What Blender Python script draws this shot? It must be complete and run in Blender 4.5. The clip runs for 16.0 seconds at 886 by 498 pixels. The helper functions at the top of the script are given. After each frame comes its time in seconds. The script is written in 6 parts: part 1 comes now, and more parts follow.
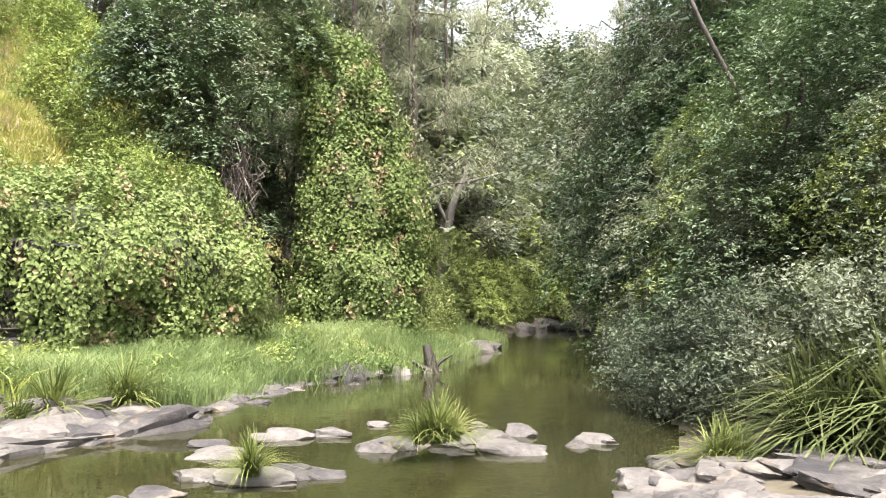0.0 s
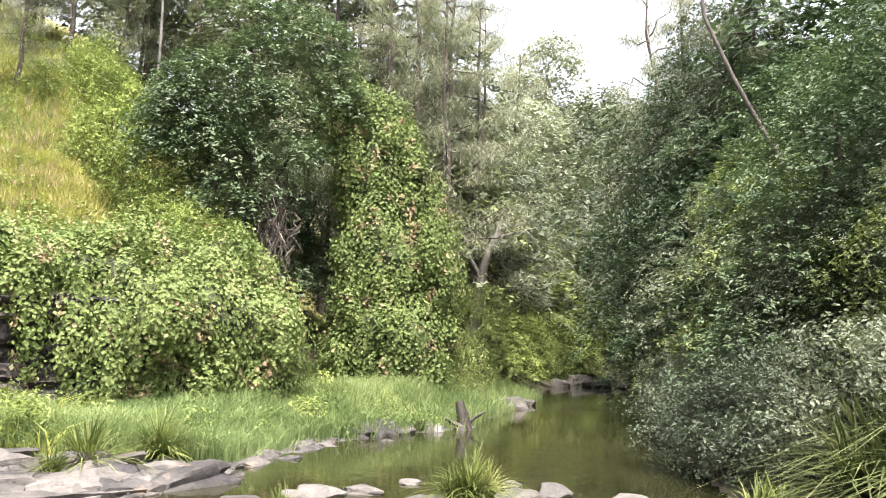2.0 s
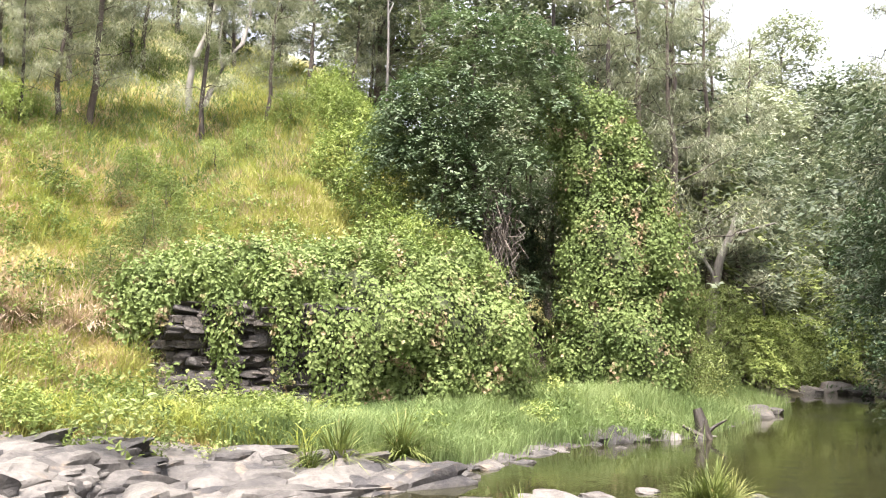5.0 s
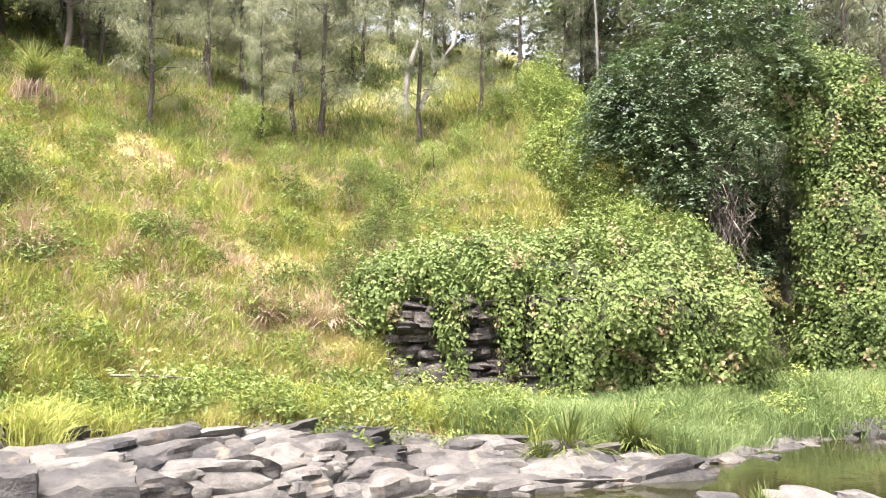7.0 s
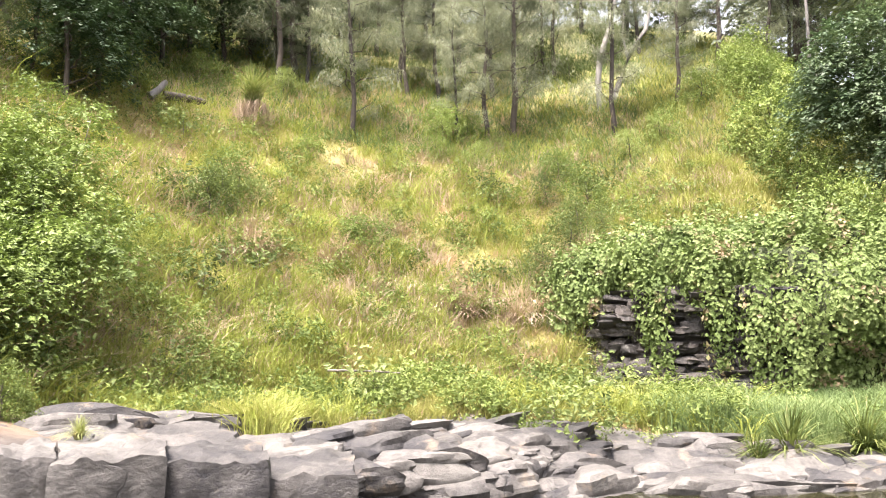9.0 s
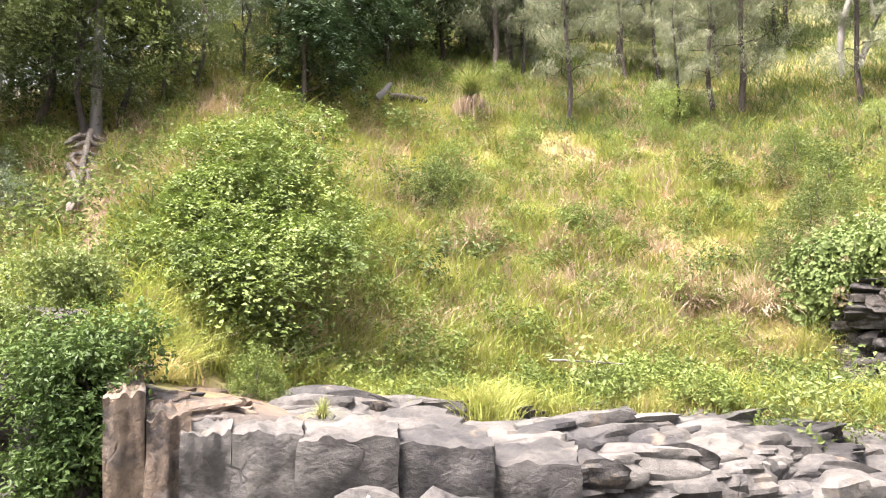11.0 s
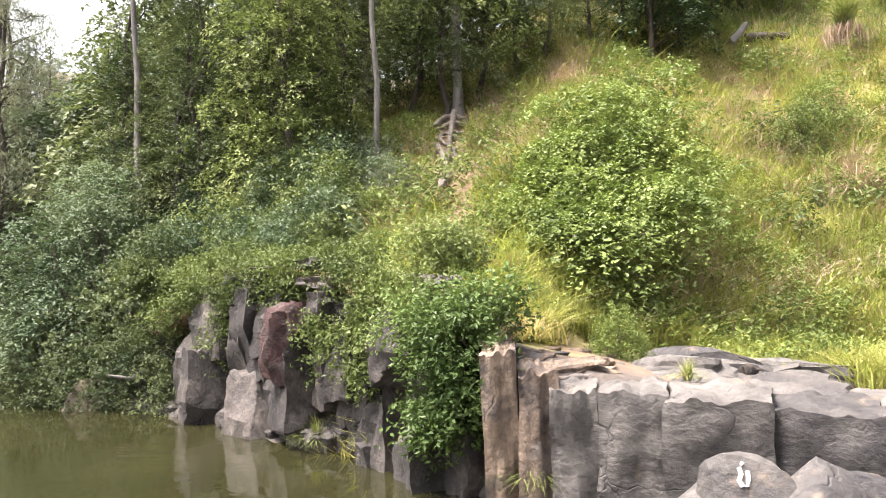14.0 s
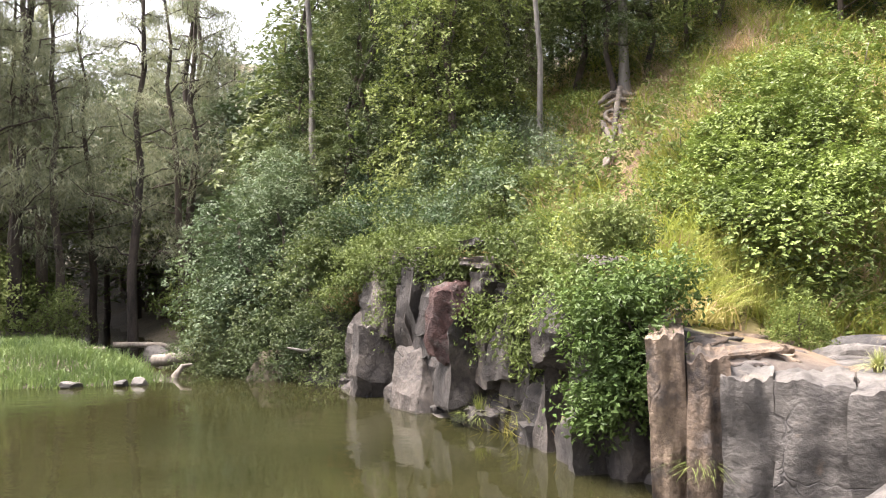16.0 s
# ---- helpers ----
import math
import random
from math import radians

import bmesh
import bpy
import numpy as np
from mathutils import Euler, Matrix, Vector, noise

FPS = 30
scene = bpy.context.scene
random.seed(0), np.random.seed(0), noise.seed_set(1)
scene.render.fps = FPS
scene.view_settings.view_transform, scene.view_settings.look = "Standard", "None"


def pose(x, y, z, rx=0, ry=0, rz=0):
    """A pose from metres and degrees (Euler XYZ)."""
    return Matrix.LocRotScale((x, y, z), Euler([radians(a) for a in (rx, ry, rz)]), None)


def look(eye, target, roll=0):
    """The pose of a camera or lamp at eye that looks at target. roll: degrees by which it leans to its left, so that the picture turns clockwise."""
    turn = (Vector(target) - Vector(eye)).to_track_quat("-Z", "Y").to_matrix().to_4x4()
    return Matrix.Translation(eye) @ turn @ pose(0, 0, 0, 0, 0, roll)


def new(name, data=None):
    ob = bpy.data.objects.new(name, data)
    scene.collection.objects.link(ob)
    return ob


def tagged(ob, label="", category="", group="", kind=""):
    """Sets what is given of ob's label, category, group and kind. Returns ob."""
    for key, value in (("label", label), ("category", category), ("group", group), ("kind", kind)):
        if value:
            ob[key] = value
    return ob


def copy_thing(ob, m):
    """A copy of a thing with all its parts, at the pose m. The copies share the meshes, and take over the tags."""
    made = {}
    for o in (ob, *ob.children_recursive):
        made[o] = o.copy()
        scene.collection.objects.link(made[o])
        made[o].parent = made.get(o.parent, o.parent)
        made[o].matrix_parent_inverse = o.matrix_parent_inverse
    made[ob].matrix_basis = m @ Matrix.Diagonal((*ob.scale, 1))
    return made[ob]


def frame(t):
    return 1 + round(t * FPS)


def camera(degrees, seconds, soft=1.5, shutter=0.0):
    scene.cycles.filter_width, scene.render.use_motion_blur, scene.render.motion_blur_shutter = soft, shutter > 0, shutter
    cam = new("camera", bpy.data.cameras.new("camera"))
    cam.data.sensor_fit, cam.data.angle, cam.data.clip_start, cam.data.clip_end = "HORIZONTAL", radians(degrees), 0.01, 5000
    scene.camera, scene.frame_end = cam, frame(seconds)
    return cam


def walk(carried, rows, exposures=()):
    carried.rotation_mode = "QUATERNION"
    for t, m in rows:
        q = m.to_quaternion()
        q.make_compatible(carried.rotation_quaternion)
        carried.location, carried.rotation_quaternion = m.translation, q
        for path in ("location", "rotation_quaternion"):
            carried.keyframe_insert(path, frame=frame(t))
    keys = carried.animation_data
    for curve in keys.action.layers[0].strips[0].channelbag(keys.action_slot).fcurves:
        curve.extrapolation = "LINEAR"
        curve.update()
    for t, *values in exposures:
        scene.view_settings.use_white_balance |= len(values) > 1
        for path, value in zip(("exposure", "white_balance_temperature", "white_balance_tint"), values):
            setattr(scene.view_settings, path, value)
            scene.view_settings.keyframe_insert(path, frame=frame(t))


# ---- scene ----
# ================= camera: a tripod-like pan from one rock beside the creek
EYE = 2.5            # eye over the water, which lies at z = 0
cam = camera(58.2, 16.0, soft=1.1)
ROWS = [
    (0.0, -0.04, 3.18, -0.81), (0.5, -0.12, 4.23, -0.93), (1.0, 0.02, 5.33, -0.97),
    (1.5, 0.78, 6.29, -1.03), (2.0, 2.32, 7.09, -1.13), (2.5, 4.42, 7.50, -1.16),
    (3.0, 7.01, 7.61, -1.13), (5.5, 22.35, 6.94, -0.61), (6.0, 26.51, 6.72, -0.28),
    (6.5, 30.38, 6.58, 0.11), (7.0, 34.48, 6.47, 0.42), (7.5, 38.18, 6.32, 0.76),
    (8.0, 42.05, 6.22, 1.05), (10.5, 59.69, 6.13, 0.47), (11.0, 64.47, 5.79, 0.50),
    (11.5, 68.95, 5.34, 0.76), (12.0, 73.89, 4.80, 1.14), (12.5, 78.26, 4.36, 1.50),
    (13.0, 82.58, 3.99, 1.73), (13.5, 86.27, 3.70, 1.63), (14.0, 89.83, 3.44, 1.44),
    (14.5, 92.81, 3.19, 1.24), (15.0, 95.75, 2.86, 1.12), (15.5, 98.49, 2.54, 0.90),
    (16.0, 101.50, 2.25, 0.75),
]
EXPOSURES = [(0.0, 2.62, 6450, 15), (6.5, 2.73, 6450, 16), (12.0, 2.78, 6500, 18), (16.0, 2.62, 6550, 18)]
walk(cam, [(t, pose(0, 0, EYE, 90 + p, r, yaw)) for t, yaw, p, r in ROWS], EXPOSURES)

# ================= sky and sun
SUN_BEARING, SUN_HEIGHT = -167.0, 68.0      # degrees left of +y, degrees over the horizon
world = bpy.data.worlds.new("overcast_sky")
scene.world = world
world.use_nodes = True
wn = world.node_tree
wn.nodes.clear()
sky = wn.nodes.new("ShaderNodeTexSky")
sky.sky_type, sky.sun_disc = 'NISHITA', False
sky.sun_elevation, sky.sun_rotation = radians(SUN_HEIGHT), radians(-SUN_BEARING)
sky.dust_density, sky.air_density, sky.ozone_density = 5.0, 1.0, 1.0
pale = wn.nodes.new("ShaderNodeHueSaturation")
pale.inputs["Saturation"].default_value = 0.3
back = wn.nodes.new("ShaderNodeBackground")
back.inputs["Strength"].default_value = 0.118
wout = wn.nodes.new("ShaderNodeOutputWorld")
wn.links.new(sky.outputs[0], pale.inputs["Color"])
wn.links.new(pale.outputs[0], back.inputs["Color"])
wn.links.new(back.outputs[0], wout.inputs["Surface"])
sun_data = bpy.data.lights.new("sun", 'SUN')
sun_data.energy, sun_data.angle, sun_data.color = 3.0, radians(18), (1.0, 0.935, 0.84)
sun = new("sun", sun_data)
sb, sh = radians(SUN_BEARING), radians(SUN_HEIGHT)
sun.matrix_world = look((-60 * math.sin(sb) * math.cos(sh), 60 * math.cos(sb) * math.cos(sh), 60 * math.sin(sh)), (0, 0, 0))

# ================= materials
def nodes_of(name):
    m = bpy.data.materials.new(name)
    m.use_nodes = True
    nt = m.node_tree
    nt.nodes.clear()
    out = nt.nodes.new("ShaderNodeOutputMaterial")
    return m, nt, out


def link(nt, a, b):
    nt.links.new(a, b)


def noise_node(nt, scale, detail=4.0, rough=0.55, stretch=None, coord="Position"):
    if coord == "Position":
        src = nt.nodes.new("ShaderNodeNewGeometry").outputs["Position"]
    else:
        src = nt.nodes.new("ShaderNodeTexCoord").outputs["Object"]
    if stretch:
        mp = nt.nodes.new("ShaderNodeMapping")
        mp.inputs["Scale"].default_value = stretch
        link(nt, src, mp.inputs["Vector"])
        src = mp.outputs[0]
    n = nt.nodes.new("ShaderNodeTexNoise")
    n.inputs["Scale"].default_value, n.inputs["Detail"].default_value, n.inputs["Roughness"].default_value = scale, detail, rough
    link(nt, src, n.inputs["Vector"])
    return n.outputs["Fac"]


def ramp(nt, fac, stops):
    r = nt.nodes.new("ShaderNodeValToRGB")
    while len(r.color_ramp.elements) < len(stops):
        r.color_ramp.elements.new(0.5)
    for e, (p, c) in zip(r.color_ramp.elements, stops):
        e.position, e.color = p, (*c, 1)
    link(nt, fac, r.inputs[0])
    return r.outputs[0]


def blend(nt, fac, a, b, mode='MIX'):
    m = nt.nodes.new("ShaderNodeMix")
    m.data_type, m.blend_type = 'RGBA', mode
    for sock, v in ((m.inputs[0], fac), (m.inputs[6], a), (m.inputs[7], b)):
        if isinstance(v, (int, float)):
            sock.default_value = v
        elif isinstance(v, tuple):
            sock.default_value = (*v, 1)
        else:
            link(nt, v, sock)
    return m.outputs[2]


def math_node(nt, op, a, b=0.0, c=0.0, clamp=False):
    m = nt.nodes.new("ShaderNodeMath")
    m.operation, m.use_clamp = op, clamp
    for sock, v in zip(m.inputs, (a, b, c)):
        if isinstance(v, (int, float)):
            sock.default_value = v
        else:
            link(nt, v, sock)
    return m.outputs[0]


def leaf_mat(name, dark, mid, light, dry=None, dry_amount=0.0, translucent=0.3, rough=0.45, patch=0.5, gloss=0.12):
    """Leaves or blades: each its own tone, in patches, part of the light passing through."""
    m, nt, out = nodes_of(name)
    isl = nt.nodes.new("ShaderNodeNewGeometry").outputs["Random Per Island"]
    ob = nt.nodes.new("ShaderNodeObjectInfo").outputs["Random"]
    big = noise_node(nt, patch, 3.0)
    f = math_node(nt, 'MULTIPLY_ADD', isl, 0.2, math_node(nt, 'MULTIPLY_ADD', big, 1.5, -0.37))
    f = math_node(nt, 'ADD', f, math_node(nt, 'MULTIPLY_ADD', ob, 0.5, -0.25), clamp=True)
    col = ramp(nt, f, [(0.05, dark), (0.5, mid), (0.95, light)])
    if dry:
        spots = noise_node(nt, patch * 1.5, 1.5, 0.5)
        d = math_node(nt, 'ADD', math_node(nt, 'MULTIPLY', spots, 1.2), math_node(nt, 'MULTIPLY', isl, 0.14))
        d = math_node(nt, 'MULTIPLY', math_node(nt, 'SUBTRACT', d, 1.05 - dry_amount), 6.0, clamp=True)
        col = blend(nt, d, col, dry)
    p = nt.nodes.new("ShaderNodeBsdfPrincipled")
    p.inputs["Roughness"].default_value = rough
    p.inputs["Specular IOR Level"].default_value = gloss
    link(nt, col, p.inputs["Base Color"])
    t = nt.nodes.new("ShaderNodeBsdfTranslucent")
    link(nt, blend(nt, 0.5, col, (0.9, 1.0, 0.45), 'MULTIPLY'), t.inputs["Color"])
    mx = nt.nodes.new("ShaderNodeMixShader")
    mx.inputs[0].default_value = translucent
    link(nt, p.outputs[0], mx.inputs[1])
    link(nt, t.outputs[0], mx.inputs[2])
    link(nt, mx.outputs[0], out.inputs["Surface"])
    return m


def solid_mat(name, stops, scale, rough=0.85, bump=0.3, bump_scale=None, stretch=None, detail=6.0, fine=None, object_tint=0.0, coord="Position", spots=None, cracks=None):
    """Rock, bark or soil: a noise through a ramp, a finer grain, relief, spots of lichen or dirt, cracks."""
    m, nt, out = nodes_of(name)
    n1 = noise_node(nt, scale, detail, 0.6, stretch, coord)
    n2 = noise_node(nt, fine or scale * 7, 5.0, 0.65, stretch, coord)
    f = math_node(nt, 'MULTIPLY_ADD', n2, 0.45, math_node(nt, 'MULTIPLY', n1, 0.65))
    f = math_node(nt, 'MULTIPLY_ADD', f, 1.9, -0.52)
    if object_tint:
        ob = nt.nodes.new("ShaderNodeObjectInfo").outputs["Random"]
        f = math_node(nt, 'ADD', f, math_node(nt, 'MULTIPLY_ADD', ob, object_tint, -object_tint / 2), clamp=True)
    col = ramp(nt, f, stops)
    if spots:
        sc, lo, c = spots
        s = math_node(nt, 'MULTIPLY', math_node(nt, 'SUBTRACT', noise_node(nt, sc, 5.0, 0.65, None, coord), lo), 8.0, clamp=True)
        col = blend(nt, s, col, c)
    height = noise_node(nt, bump_scale or scale * 5, 8.0, 0.65, stretch, coord)
    if cracks:
        geo = nt.nodes.new("ShaderNodeNewGeometry").outputs["Position"]
        warp = nt.nodes.new("ShaderNodeTexNoise")
        warp.inputs["Scale"].default_value = 2.6
        link(nt, geo, warp.inputs["Vector"])
        mixed = blend(nt, 0.5, geo, warp.outputs["Color"], 'ADD')
        mp = nt.nodes.new("ShaderNodeMapping")
        mp.inputs["Scale"].default_value = cracks
        link(nt, mixed, mp.inputs["Vector"])
        vo = nt.nodes.new("ShaderNodeTexVoronoi")
        vo.feature = 'DISTANCE_TO_EDGE'
        vo.inputs["Scale"].default_value = 1.0
        link(nt, mp.outputs[0], vo.inputs["Vector"])
        line = math_node(nt, 'MULTIPLY_ADD', vo.outputs["Distance"], 45.0, math_node(nt, 'MULTIPLY', noise_node(nt, 6.0, 3.0), 0.6), clamp=True)
        line = math_node(nt, 'MAXIMUM', line, math_node(nt, 'MULTIPLY_ADD', noise_node(nt, 1.3, 3.0), 7.0, -2.3, clamp=True))
        col = blend(nt, line, tuple(c * 1.6 for c in stops[0][1]), col)
        height = math_node(nt, 'MULTIPLY_ADD', line, 0.5, height)
    p = nt.nodes.new("ShaderNodeBsdfPrincipled")
    p.inputs["Roughness"].default_value = rough
    link(nt, col, p.inputs["Base Color"])
    b = nt.nodes.new("ShaderNodeBump")
    b.inputs["Strength"].default_value, b.inputs["Distance"].default_value = bump, 0.08
    link(nt, height, b.inputs["Height"])
    link(nt, b.outputs[0], p.inputs["Normal"])
    link(nt, p.outputs[0], out.inputs["Surface"])
    return m


def water_mat():
    m, nt, out = nodes_of("creek_water")
    col = ramp(nt, noise_node(nt, 0.25, 3.0), [(0.35, (0.012, 0.0125, 0.005)), (0.65, (0.02, 0.0195, 0.008))])
    p = nt.nodes.new("ShaderNodeBsdfPrincipled")
    p.inputs["Roughness"].default_value, p.inputs["IOR"].default_value = 0.03, 1.33
    link(nt, col, p.inputs["Base Color"])
    b = nt.nodes.new("ShaderNodeBump")
    b.inputs["Distance"].default_value = 0.03
    wind = ramp(nt, noise_node(nt, 0.16, 2.0), [(0.45, (0.1, 0.1, 0.1)), (0.66, (0.8, 0.8, 0.8))])
    link(nt, wind, b.inputs["Strength"])
    h = math_node(nt, 'ADD', noise_node(nt, 2.2, 3.0, 0.5, (1.0, 0.6, 1.0)), math_node(nt, 'MULTIPLY', noise_node(nt, 9.0, 2.0), 0.25))
    link(nt, h, b.inputs["Height"])
    link(nt, b.outputs[0], p.inputs["Normal"])
    link(nt, p.outputs[0], out.inputs["Surface"])
    return m


def ground_mat():
    """Dark leaf litter, with grass roots, rock or orange earth where the plan has them."""
    m, nt, out = nodes_of("soil_and_litter")
    n1, n2 = noise_node(nt, 0.6, 5.0, 0.6), noise_node(nt, 6.0, 6.0, 0.65)
    f = math_node(nt, 'MULTIPLY_ADD', n2, 0.5, math_node(nt, 'MULTIPLY', n1, 0.5))
    col = ramp(nt, f, [(0.3, (0.02, 0.018, 0.010)), (0.5, (0.045, 0.038, 0.022)), (0.7, (0.09, 0.073, 0.045))])
    for key, stops in (("grassy", [(0.3, (0.11, 0.12, 0.028)), (0.5, (0.19, 0.18, 0.06)), (0.68, (0.28, 0.22, 0.11))]),
                       ("rocky", [(0.3, (0.012, 0.011, 0.010)), (0.5, (0.045, 0.04, 0.037)), (0.7, (0.11, 0.10, 0.085))]),
                       ("earthy", [(0.3, (0.07, 0.045, 0.027)), (0.5, (0.13, 0.085, 0.05)), (0.7, (0.19, 0.13, 0.082))])):
        a = nt.nodes.new("ShaderNodeAttribute")
        a.attribute_name = key
        col = blend(nt, a.outputs["Fac"], col, ramp(nt, f, stops))
    p = nt.nodes.new("ShaderNodeBsdfPrincipled")
    p.inputs["Roughness"].default_value = 0.95
    link(nt, col, p.inputs["Base Color"])
    bp = nt.nodes.new("ShaderNodeBump")
    bp.inputs["Strength"].default_value, bp.inputs["Distance"].default_value = 0.7, 0.1
    link(nt, f, bp.inputs["Height"])
    link(nt, bp.outputs[0], p.inputs["Normal"])
    link(nt, p.outputs[0], out.inputs["Surface"])
    return m


G = dict(
    ground=ground_mat(),
    dirt=solid_mat("bare_orange_soil", [(0.2, (0.045, 0.027, 0.015)), (0.8, (0.15, 0.093, 0.054))], 1.2, 0.95, 0.5, 6.0),
    rock=solid_mat("grey_basalt", [(0.12, (0.010, 0.009, 0.010)), (0.5, (0.046, 0.0415, 0.037)), (0.9, (0.108, 0.099, 0.088))], 1.3, 0.75, 0.6, 5.5, (1.0, 1.0, 1.3), object_tint=0.5, fine=11.0, spots=(1.6, 0.6, (0.15, 0.115, 0.08)), cracks=(0.9, 0.9, 1.3)),
    cliff=solid_mat("dark_columnar_basalt", [(0.12, (0.006, 0.0055, 0.0055)), (0.5, (0.025, 0.021, 0.018)), (0.92, (0.095, 0.08, 0.067))], 1.5, 0.8, 1.0, 5.0, (1.0, 1.0, 0.8), object_tint=0.28, fine=10.0, spots=(1.7, 0.63, (0.15, 0.145, 0.125)), cracks=(0.9, 0.9, 0.55)),
    orange=solid_mat("iron_stained_rock", [(0.16, (0.022, 0.017, 0.014)), (0.5, (0.10, 0.072, 0.05)), (0.84, (0.215, 0.16, 0.11))], 1.5, 0.85, 1.0, 5.0, (1.1, 1.1, 0.9), fine=9.0, object_tint=0.3, spots=(1.4, 0.5, (0.06, 0.052, 0.048)), cracks=(1.2, 1.2, 0.6)),
    red=solid_mat("red_scoria", [(0.15, (0.008, 0.005, 0.005)), (0.5, (0.032, 0.013, 0.011)), (0.85, (0.075, 0.036, 0.03))], 2.2, 0.9, 1.0, 7.0, fine=14.0, spots=(2.6, 0.57, (0.05, 0.045, 0.04))),
    bark=solid_mat("brown_bark", [(0.2, (0.014, 0.011, 0.009)), (0.8, (0.08, 0.062, 0.049))], 2.0, 0.9, 0.8, 9.0, (1.0, 1.0, 0.25), object_tint=0.3),
    palebark=solid_mat("pale_gum_bark", [(0.2, (0.05, 0.045, 0.04)), (0.8, (0.21, 0.195, 0.175))], 1.2, 0.75, 0.4, 6.0, (1.0, 1.0, 0.4), object_tint=0.3),
    deadwood=solid_mat("weathered_grey_wood", [(0.2, (0.04, 0.034, 0.028)), (0.8, (0.20, 0.17, 0.14))], 2.0, 0.85, 0.6, 8.0, (1.0, 1.0, 0.3)),
    # core of the vine masses: the inner shade is put into this colour
    stem=solid_mat("vine_core_shade", [(0.2, (0.02, 0.026, 0.01)), (0.8, (0.07, 0.085, 0.032))], 3.0, 0.95, 0.8, 5.0),
    paint=solid_mat("white_spray_paint", [(0.3, (0.6, 0.6, 0.6)), (0.7, (0.8, 0.8, 0.8))], 4.0, 0.6, 0.1),
    water=water_mat(),
    dark=leaf_mat("dark_glossy_leaves", (0.02, 0.038, 0.018), (0.06, 0.094, 0.046), (0.14, 0.18, 0.10), rough=0.5, translucent=0.28, gloss=0.22),
    mid=leaf_mat("green_leaves", (0.045, 0.064, 0.021), (0.115, 0.148, 0.048), (0.23, 0.265, 0.10)),
    grey=leaf_mat("grey_green_leaves", (0.036, 0.05, 0.032), (0.09, 0.112, 0.072), (0.19, 0.21, 0.145), rough=0.5, gloss=0.2),
    bright=leaf_mat("bright_green_leaves", (0.08, 0.108, 0.03), (0.165, 0.21, 0.06), (0.27, 0.315, 0.11)),
    vine=leaf_mat("vine_leaves", (0.075, 0.108, 0.034), (0.135, 0.178, 0.058), (0.21, 0.255, 0.10), dry=(0.30, 0.21, 0.14), dry_amount=0.25, patch=0.9, rough=0.55),
    needle=leaf_mat("casuarina_needles", (0.10, 0.11, 0.075), (0.215, 0.23, 0.158), (0.37, 0.38, 0.28), translucent=0.3, rough=0.6),
    grass=leaf_mat("slope_grass", (0.15, 0.138, 0.042), (0.31, 0.28, 0.095), (0.46, 0.41, 0.18), dry=(0.43, 0.28, 0.20), dry_amount=0.36, patch=0.8, rough=0.6, translucent=0.35),
    lush=leaf_mat("creek_bank_grass", (0.055, 0.088, 0.032), (0.125, 0.172, 0.066), (0.23, 0.28, 0.12), patch=0.5, rough=0.55, translucent=0.35),
    bench=leaf_mat("yellow_green_grass", (0.135, 0.138, 0.036), (0.28, 0.275, 0.085), (0.43, 0.40, 0.17), dry=(0.42, 0.33, 0.2), dry_amount=0.08, patch=0.6, rough=0.6, translucent=0.4),
    fresh=leaf_mat("fresh_green_grass", (0.15, 0.17, 0.035), (0.29, 0.32, 0.085), (0.46, 0.46, 0.18), patch=0.7, rough=0.6, translucent=0.35),
    straw=leaf_mat("dry_hanging_grass", (0.19, 0.14, 0.10), (0.35, 0.265, 0.19), (0.50, 0.40, 0.30), patch=0.8, rough=0.8, translucent=0.2),
    lomandra=leaf_mat("strap_leaves", (0.055, 0.075, 0.02), (0.14, 0.165, 0.05), (0.28, 0.29, 0.12), dry=(0.42, 0.33, 0.19), dry_amount=0.16, patch=2.5, rough=0.5),
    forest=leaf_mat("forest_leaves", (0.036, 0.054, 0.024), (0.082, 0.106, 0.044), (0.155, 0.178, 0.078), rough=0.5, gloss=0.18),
    thicket=leaf_mat("sunlit_bush_leaves", (0.07, 0.10, 0.026), (0.175, 0.228, 0.064), (0.33, 0.385, 0.13), patch=0.9, translucent=0.3, gloss=0.15),
    reed=leaf_mat("reed_leaves", (0.035, 0.05, 0.018), (0.085, 0.105, 0.04), (0.19, 0.20, 0.095), patch=2.0, rough=0.5),
    bush=leaf_mat("dark_bush_leaves", (0.03, 0.055, 0.016), (0.08, 0.122, 0.036), (0.16, 0.215, 0.07)),
    wetwood=solid_mat("dark_wet_wood", [(0.2, (0.010, 0.008, 0.006)), (0.8, (0.055, 0.043, 0.033))], 2.0, 0.7, 0.8, 8.0, (1.0, 1.0, 0.3)),
    herb=leaf_mat("herb_leaves", (0.08, 0.11, 0.03), (0.16, 0.20, 0.055), (0.26, 0.30, 0.10), patch=0.7),
    # leaf colour paled to stand for distance haze
    hazy=leaf_mat("haze_toned_far_leaves", (0.13, 0.15, 0.11), (0.24, 0.265, 0.19), (0.36, 0.38, 0.27)),
)

from mathutils.bvhtree import BVHTree

# ================= mesh helpers


